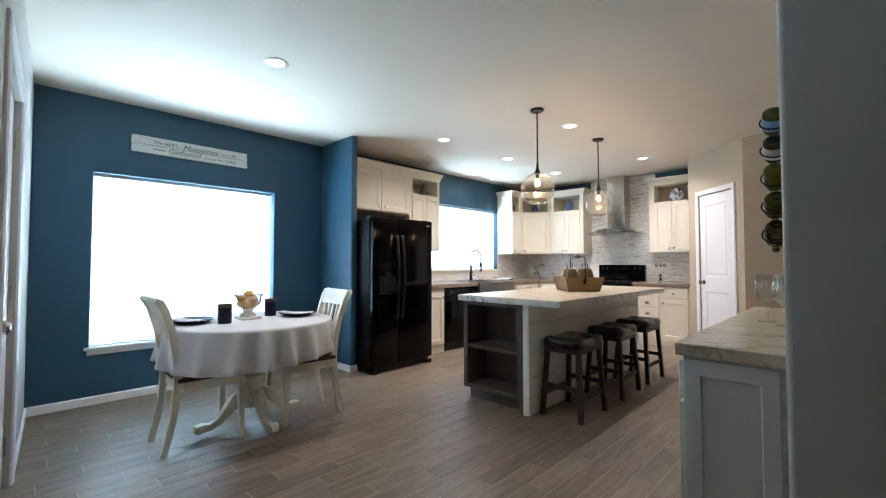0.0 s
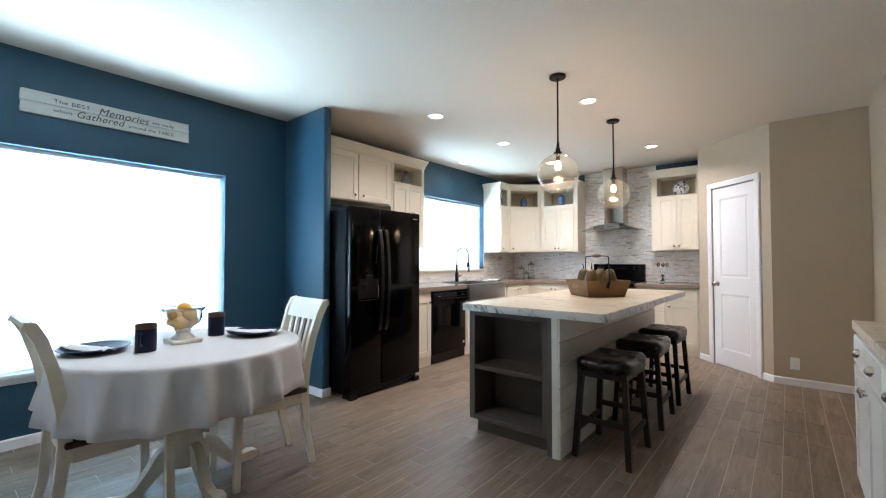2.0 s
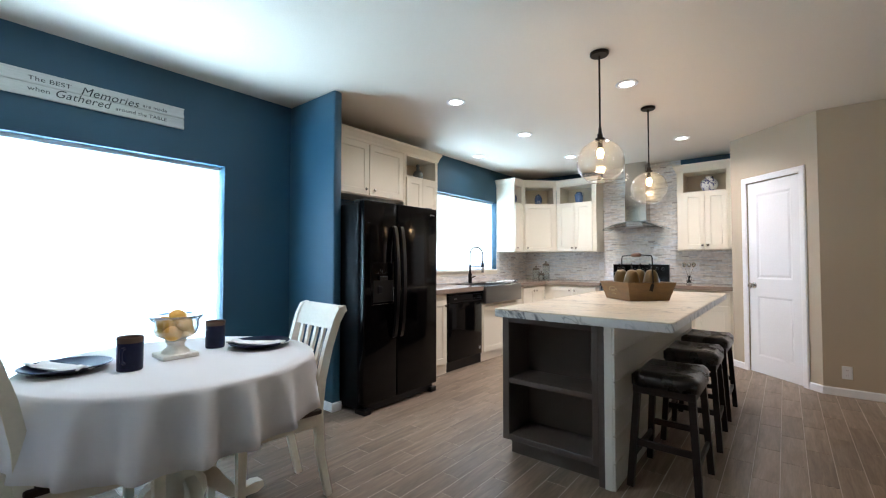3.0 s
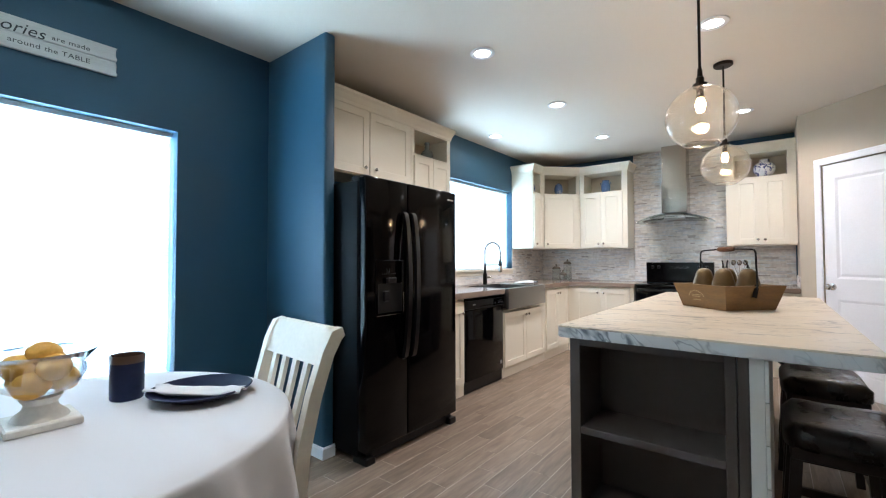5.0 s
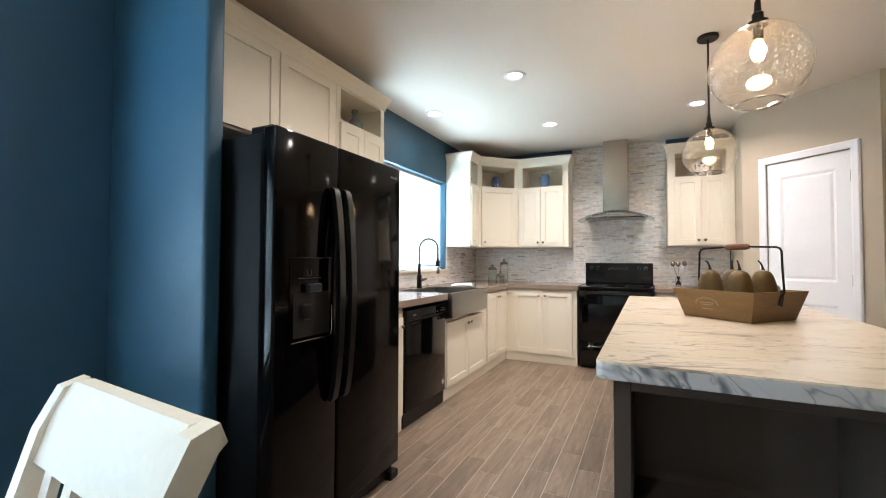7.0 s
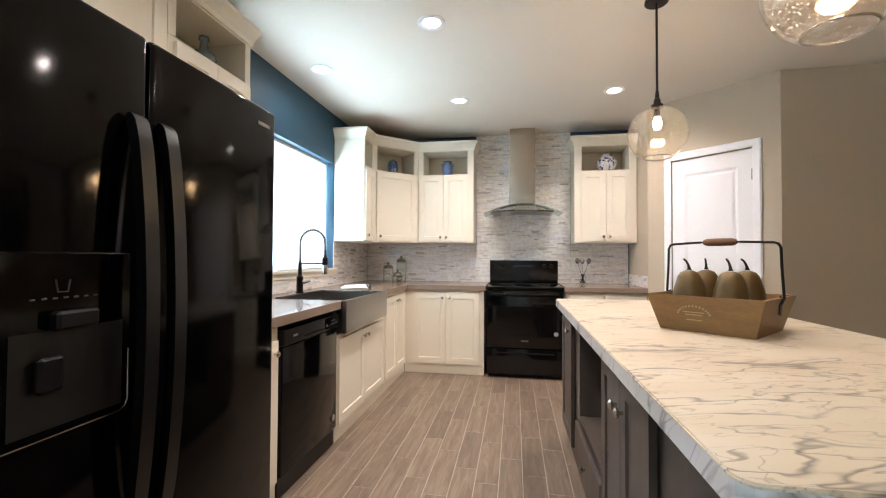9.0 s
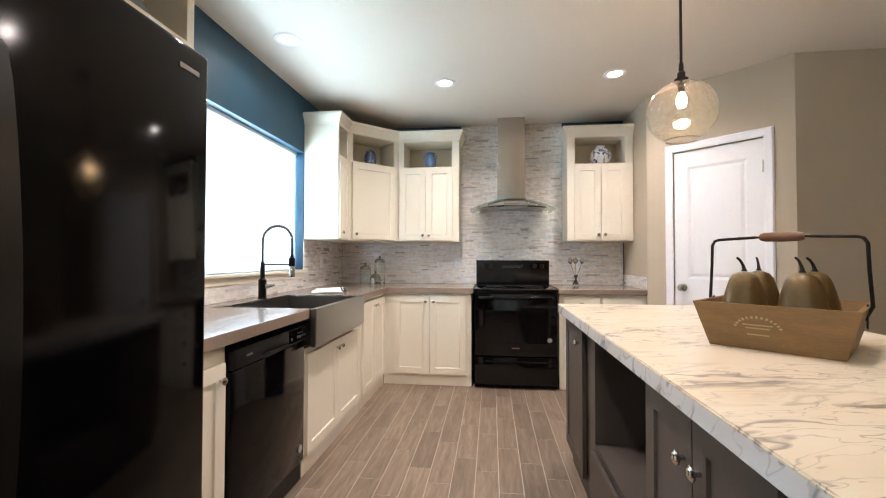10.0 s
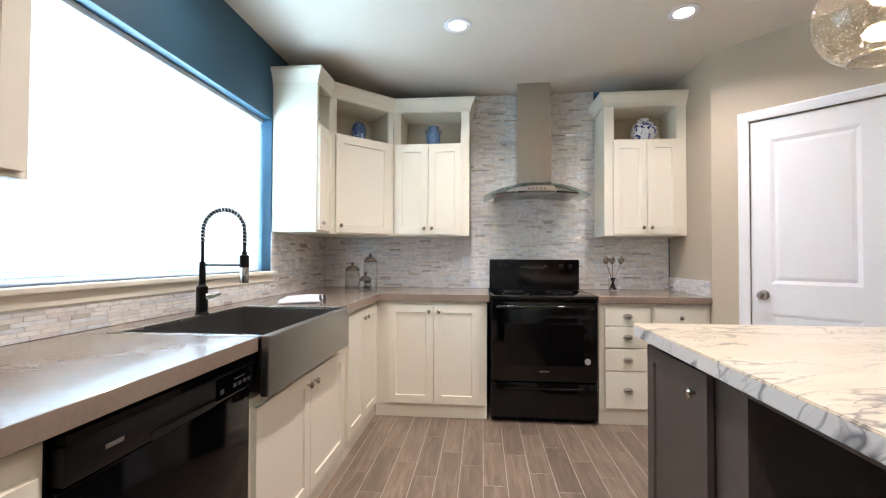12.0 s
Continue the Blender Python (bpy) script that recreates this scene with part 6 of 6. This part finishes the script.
def wine_glass(x, y):
    t = thing("wine_glass", pose(x, y, 0.9105), "clear empty wine glass on the bar cabinet", "wine glass", "wine glasses")
    g = part("glass", lathe([(0, 0.0005), (0.040, 0.0005), (0.040, 0.003), (0.008, 0.009), (0.0045, 0.022), (0.0045, 0.085), (0.013, 0.098), (0.038, 0.120), (0.048, 0.152), (0.049, 0.185), (0.045, 0.238), (0.0435, 0.238), (0.0475, 0.185), (0.0465, 0.153), (0.036, 0.123), (0.0, 0.103)], 36), thin_glass("crystal", (0.96, 0.97, 0.97, 1), 2.9), t, smooth="all")
    g.visible_shadow = False


wine_glass(-0.265, 2.755)
wine_glass(-0.18, 2.615)
wine_glass(-0.18, 2.955)

rk = thing("bottle_rack", pose(-0.10, 2.49, 0), "black iron wall wine rack on a weathered grey board", "wine rack")
M_BOARD = surface("weathered_grey_board", S(150, 150, 148), 0.75, vary=0.15, scale=5, bump=0.12, stretch=(1, 6, 1))
part("back_board", box(-0.022, -0.001, -0.06, 0.06, 1.25, 2.075, 0.003), M_BOARD, rk)
part("rail", tube([(-0.03, 0.0, 1.27), (-0.03, 0.0, 2.12), (-0.04, 0, 2.14), (-0.055, 0, 2.135)], 0.006, 8), M_IRON, rk, smooth=True)
M_BOTTLE = []
for n, c in (("green", (0.10, 0.11, 0.02, 1)), ("brown", (0.05, 0.04, 0.012, 1)), ("olive", (0.14, 0.13, 0.02, 1))):
    m, nt, b = material("bottle_glass_" + n)
    b.inputs["Base Color"].default_value = c
    b.inputs["Transmission Weight"].default_value = 0.35
    b.inputs["Roughness"].default_value = 0.06
    M_BOTTLE.append(m)
M_LABELS = [surface("paper_label_" + str(k), c, 0.7, vary=0.05, bump=0) for k, c in enumerate((S(120, 150, 190), S(200, 196, 186), S(60, 60, 62)))]
for k in range(5):
    zc = 1.885 - 0.129 * k
    axis = pose(-0.088, -0.03, zc, 52, 0, 8)
    ring = [(0.052 * math.cos(2 * math.pi * q / 20), 0.052 * math.sin(2 * math.pi * q / 20), -0.055) for q in range(21)]
    rg_ = part("ring", tube(ring, 0.004, 6, cap=False), M_IRON, rk, "black iron ring", smooth="all")
    rg_.matrix_local = axis
    part("arm", tube([(-0.03, 0, zc - 0.05), (-0.05, 0.0, zc - 0.05)], 0.004, 6), M_IRON, rk)
    bo = thing("wine_bottle", pose(-0.10, 2.49, 0) @ axis, "dark green wine bottle resting neck down in the rack", "bottle", "wine bottles in the rack")
    gl = part("glass", lathe([(0, -0.002), (0.012, 0.0), (0.033, 0.002), (0.042, -0.004), (0.043, -0.012), (0.043, -0.085), (0.032, -0.112), (0.016, -0.128), (0.014, -0.15), (0.0155, -0.152), (0.0155, -0.165), (0, -0.165)], 28), M_BOTTLE[k % 3], bo, smooth="all")
    if k < 2:
        part("paper_label", lathe([(0.0433, -0.02), (0.0438, -0.02), (0.0438, -0.08), (0.0433, -0.08)], 28, close=True), M_LABELS[k], bo, "printed paper label")

# ---- mosaic backsplash ----
M_STONE = mosaic_mat("marble_strip", 0.28, 0.0, [(0, S(234, 231, 227)), (0.22, S(226, 221, 216)), (0.42, S(238, 236, 233)), (0.62, S(218, 214, 211)), (0.74, S(236, 232, 226)), (0.95, S(206, 200, 194))])
M_SHINE = mosaic_mat("glass_strip", 0.06, 0.0, [(0, S(230, 233, 236)), (0.35, S(222, 222, 224)), (0.6, S(240, 241, 242)), (0.90, S(192, 186, 182))], 0.3)
M_JOINT = surface("pale_mosaic_grout", S(220, 215, 208), 0.85, vary=0.05, bump=0.08)
PITCH, GAP = 0.0158, 0.0010


def strip_box(verts, faces, u0, u1, z0, z1, d, frame3):
    o, eu, en = frame3
    e = 0.0008
    base = len(verts)
    for depth, s in ((0.0, 0.0), (d - e, 0.0), (d, e)):
        for u, z in ((u0 + s, z0 + s), (u1 - s, z0 + s), (u1 - s, z1 - s), (u0 + s, z1 - s)):
            p = o + eu * u + en * depth
            verts.append((p.x, p.y, z))
    for lay in (0, 4):
        for k in range(4):
            a, b = base + lay + k, base + lay + (k + 1) % 4
            faces.append((a, b, b + 4, a + 4))
    faces.append((base + 8, base + 9, base + 10, base + 11))


def strips(u0, u1, z0, z1, seed):
    rg2 = random.Random(seed)
    z = z0
    while z + PITCH <= z1 + 0.004:
        u = u0 - rg2.uniform(0, 0.09)
        while u < u1:
            L = rg2.choice((0.048, 0.072, 0.098, 0.098, 0.148))
            a, b = max(u, u0), min(u + L - GAP, u1)
            if b - a > 0.008:
                yield a, b, z, min(z + PITCH - GAP, z1), 0.0045 + rg2.uniform(0, 0.0012), rg2.random() < 0.24
            u += L
        z += PITCH


def backsplash(name, label, origin, eu, en, areas, seed, single=None):
    o, eu, en = Vector(origin), Vector(eu), Vector(en)
    bm = bmesh.new()
    for u0, u1, z0, z1 in areas:
        vs = [bm.verts.new((o + eu * u + en * d) + Vector((0, 0, z))) for d in (0.001, 0.005) for u, z in ((u0, z0), (u1, z0), (u1, z1), (u0, z1))]
        bm.faces.new(vs[4:])
        for k in range(4):
            bm.faces.new((vs[k], vs[(k + 1) % 4], vs[4 + (k + 1) % 4], vs[4 + k]))
    panel = structure(name, bm, M_JOINT, label, "backsplash")
    heap = {False: ([], []), True: ([], [])}
    fo = o + en * 0.004
    cache, count = {}, 0
    for n, (u0, u1, z0, z1) in enumerate(areas):
        for a, b, c0, c1, d, shiny in strips(u0, u1, z0, z1, seed + n):
            if single and single[0] <= (a + b) / 2 <= single[1] and c0 < single[2] and count < 300:
                key = (round(b - a, 3), round(c1 - c0, 3), shiny)
                if key not in cache:
                    v, f = [], []
                    strip_box(v, f, 0, b - a, 0, c1 - c0, d, (Vector((0, 0, 0)), eu, en))
                    me = bpy.data.meshes.new("mosaic_strip")
                    me.from_pydata(v, [], f)
                    me.materials.append(M_SHINE if shiny else M_STONE)
                    cache[key] = me
                s_ = new("mosaic_strip", cache[key])
                s_.parent = panel
                s_.location = fo + eu * a + Vector((0, 0, c0))
                count += 1
            else:
                strip_box(*heap[shiny], a, b, c0, c1, d, (fo, eu, en))
    for shiny, (v, f) in heap.items():
        if v:
            me = bpy.data.meshes.new("mosaic_strips")
            me.from_pydata(v, [], f)
            me.materials.append(M_SHINE if shiny else M_STONE)
            ob = new("mosaic_strips", me)
            ob.parent = panel
            tagged(ob, "", "", "", "stuff")


backsplash("backsplash_north", "pale marble and glass strip mosaic behind the range", (0, YB, 0), (1, 0, 0), (0, -1, 0),
           [(XW + 0.012, -3.268, 0.919, 1.364), (-3.2665, -2.1925, 0.919, ZC - 0.001), (-2.191, -1.5715, 0.919, 1.364)], 11)
backsplash("backsplash_west", "pale marble and glass strip mosaic under the window", (XW, 0, 0), (0, 1, 0), (1, 0, 0),
           [(3.86, 6.313, 0.919, 1.030), (6.314, YB - 0.001, 0.919, 1.364)], 31, (4.2, 6.8, 1.25))
backsplash("backsplash_end", "short marble mosaic upstand at the end of the worktop", (-1.56, 0, 0), (0, -1, 0), (-1, 0, 0),
           [(-(YB - 0.012), -6.64, 0.919, 1.03)], 51)

# ---- floor tiles ----
TW, TL, TG = 0.127, 0.505, 0.0032


def tile_mesh(name, w, l):
    e, h = 0.0008, 0.004
    v = [(0, 0, -h), (w, 0, -h), (w, l, -h), (0, l, -h), (0, 0, -e), (w, 0, -e), (w, l, -e), (0, l, -e), (e, e, 0), (w - e, e, 0), (w - e, l - e, 0), (e, l - e, 0)]
    f = [(a + k, a + (k + 1) % 4, a + 4 + (k + 1) % 4, a + 4 + k) for a in (0, 4) for k in range(4)] + [(8, 9, 10, 11)]
    return v, f


floor_ob = bpy.data.objects["floor"]
v, f = tile_mesh("plank_tile", TW - TG, TL - TG)
tm = bpy.data.meshes.new("plank_tile")
tm.from_pydata(v, [], f)
tm.materials.append(M_FLOOR)
heap_v, heap_f, made = [], [], 0
for i in range(-12, 60):
    x = -3.2785 + TW * i
    off = 5.954 - 0.178 * i + random.Random(i).uniform(-0.02, 0.02)
    j0 = math.floor((-3.5 - off) / TL)
    for j in range(j0, j0 + 24):
        y = off + TL * j
        if x > 2.95 or y > 7.25 or y + TL < -3.5:
            continue
        if -3.95 < x < -1.55 and 1.2 < y < 6.6 and made < 300 and not (-2.4 < x < -1.95 and 3.1 < y < 4.7):
            ob = new("plank_tile", tm)
            ob.parent = floor_ob
            ob.location = (x, y, 0)
            made += 1
        else:
            base = len(heap_v)
            heap_v += [(a + x, b + y, c_) for a, b, c_ in v]
            heap_f += [tuple(base + q for q in face) for face in f]
me = bpy.data.meshes.new("plank_tiles")
me.from_pydata(heap_v, [], heap_f)
me.materials.append(M_FLOOR)
ob = new("plank_tiles", me)
ob.parent = floor_ob
tagged(ob, "", "", "", "stuff")
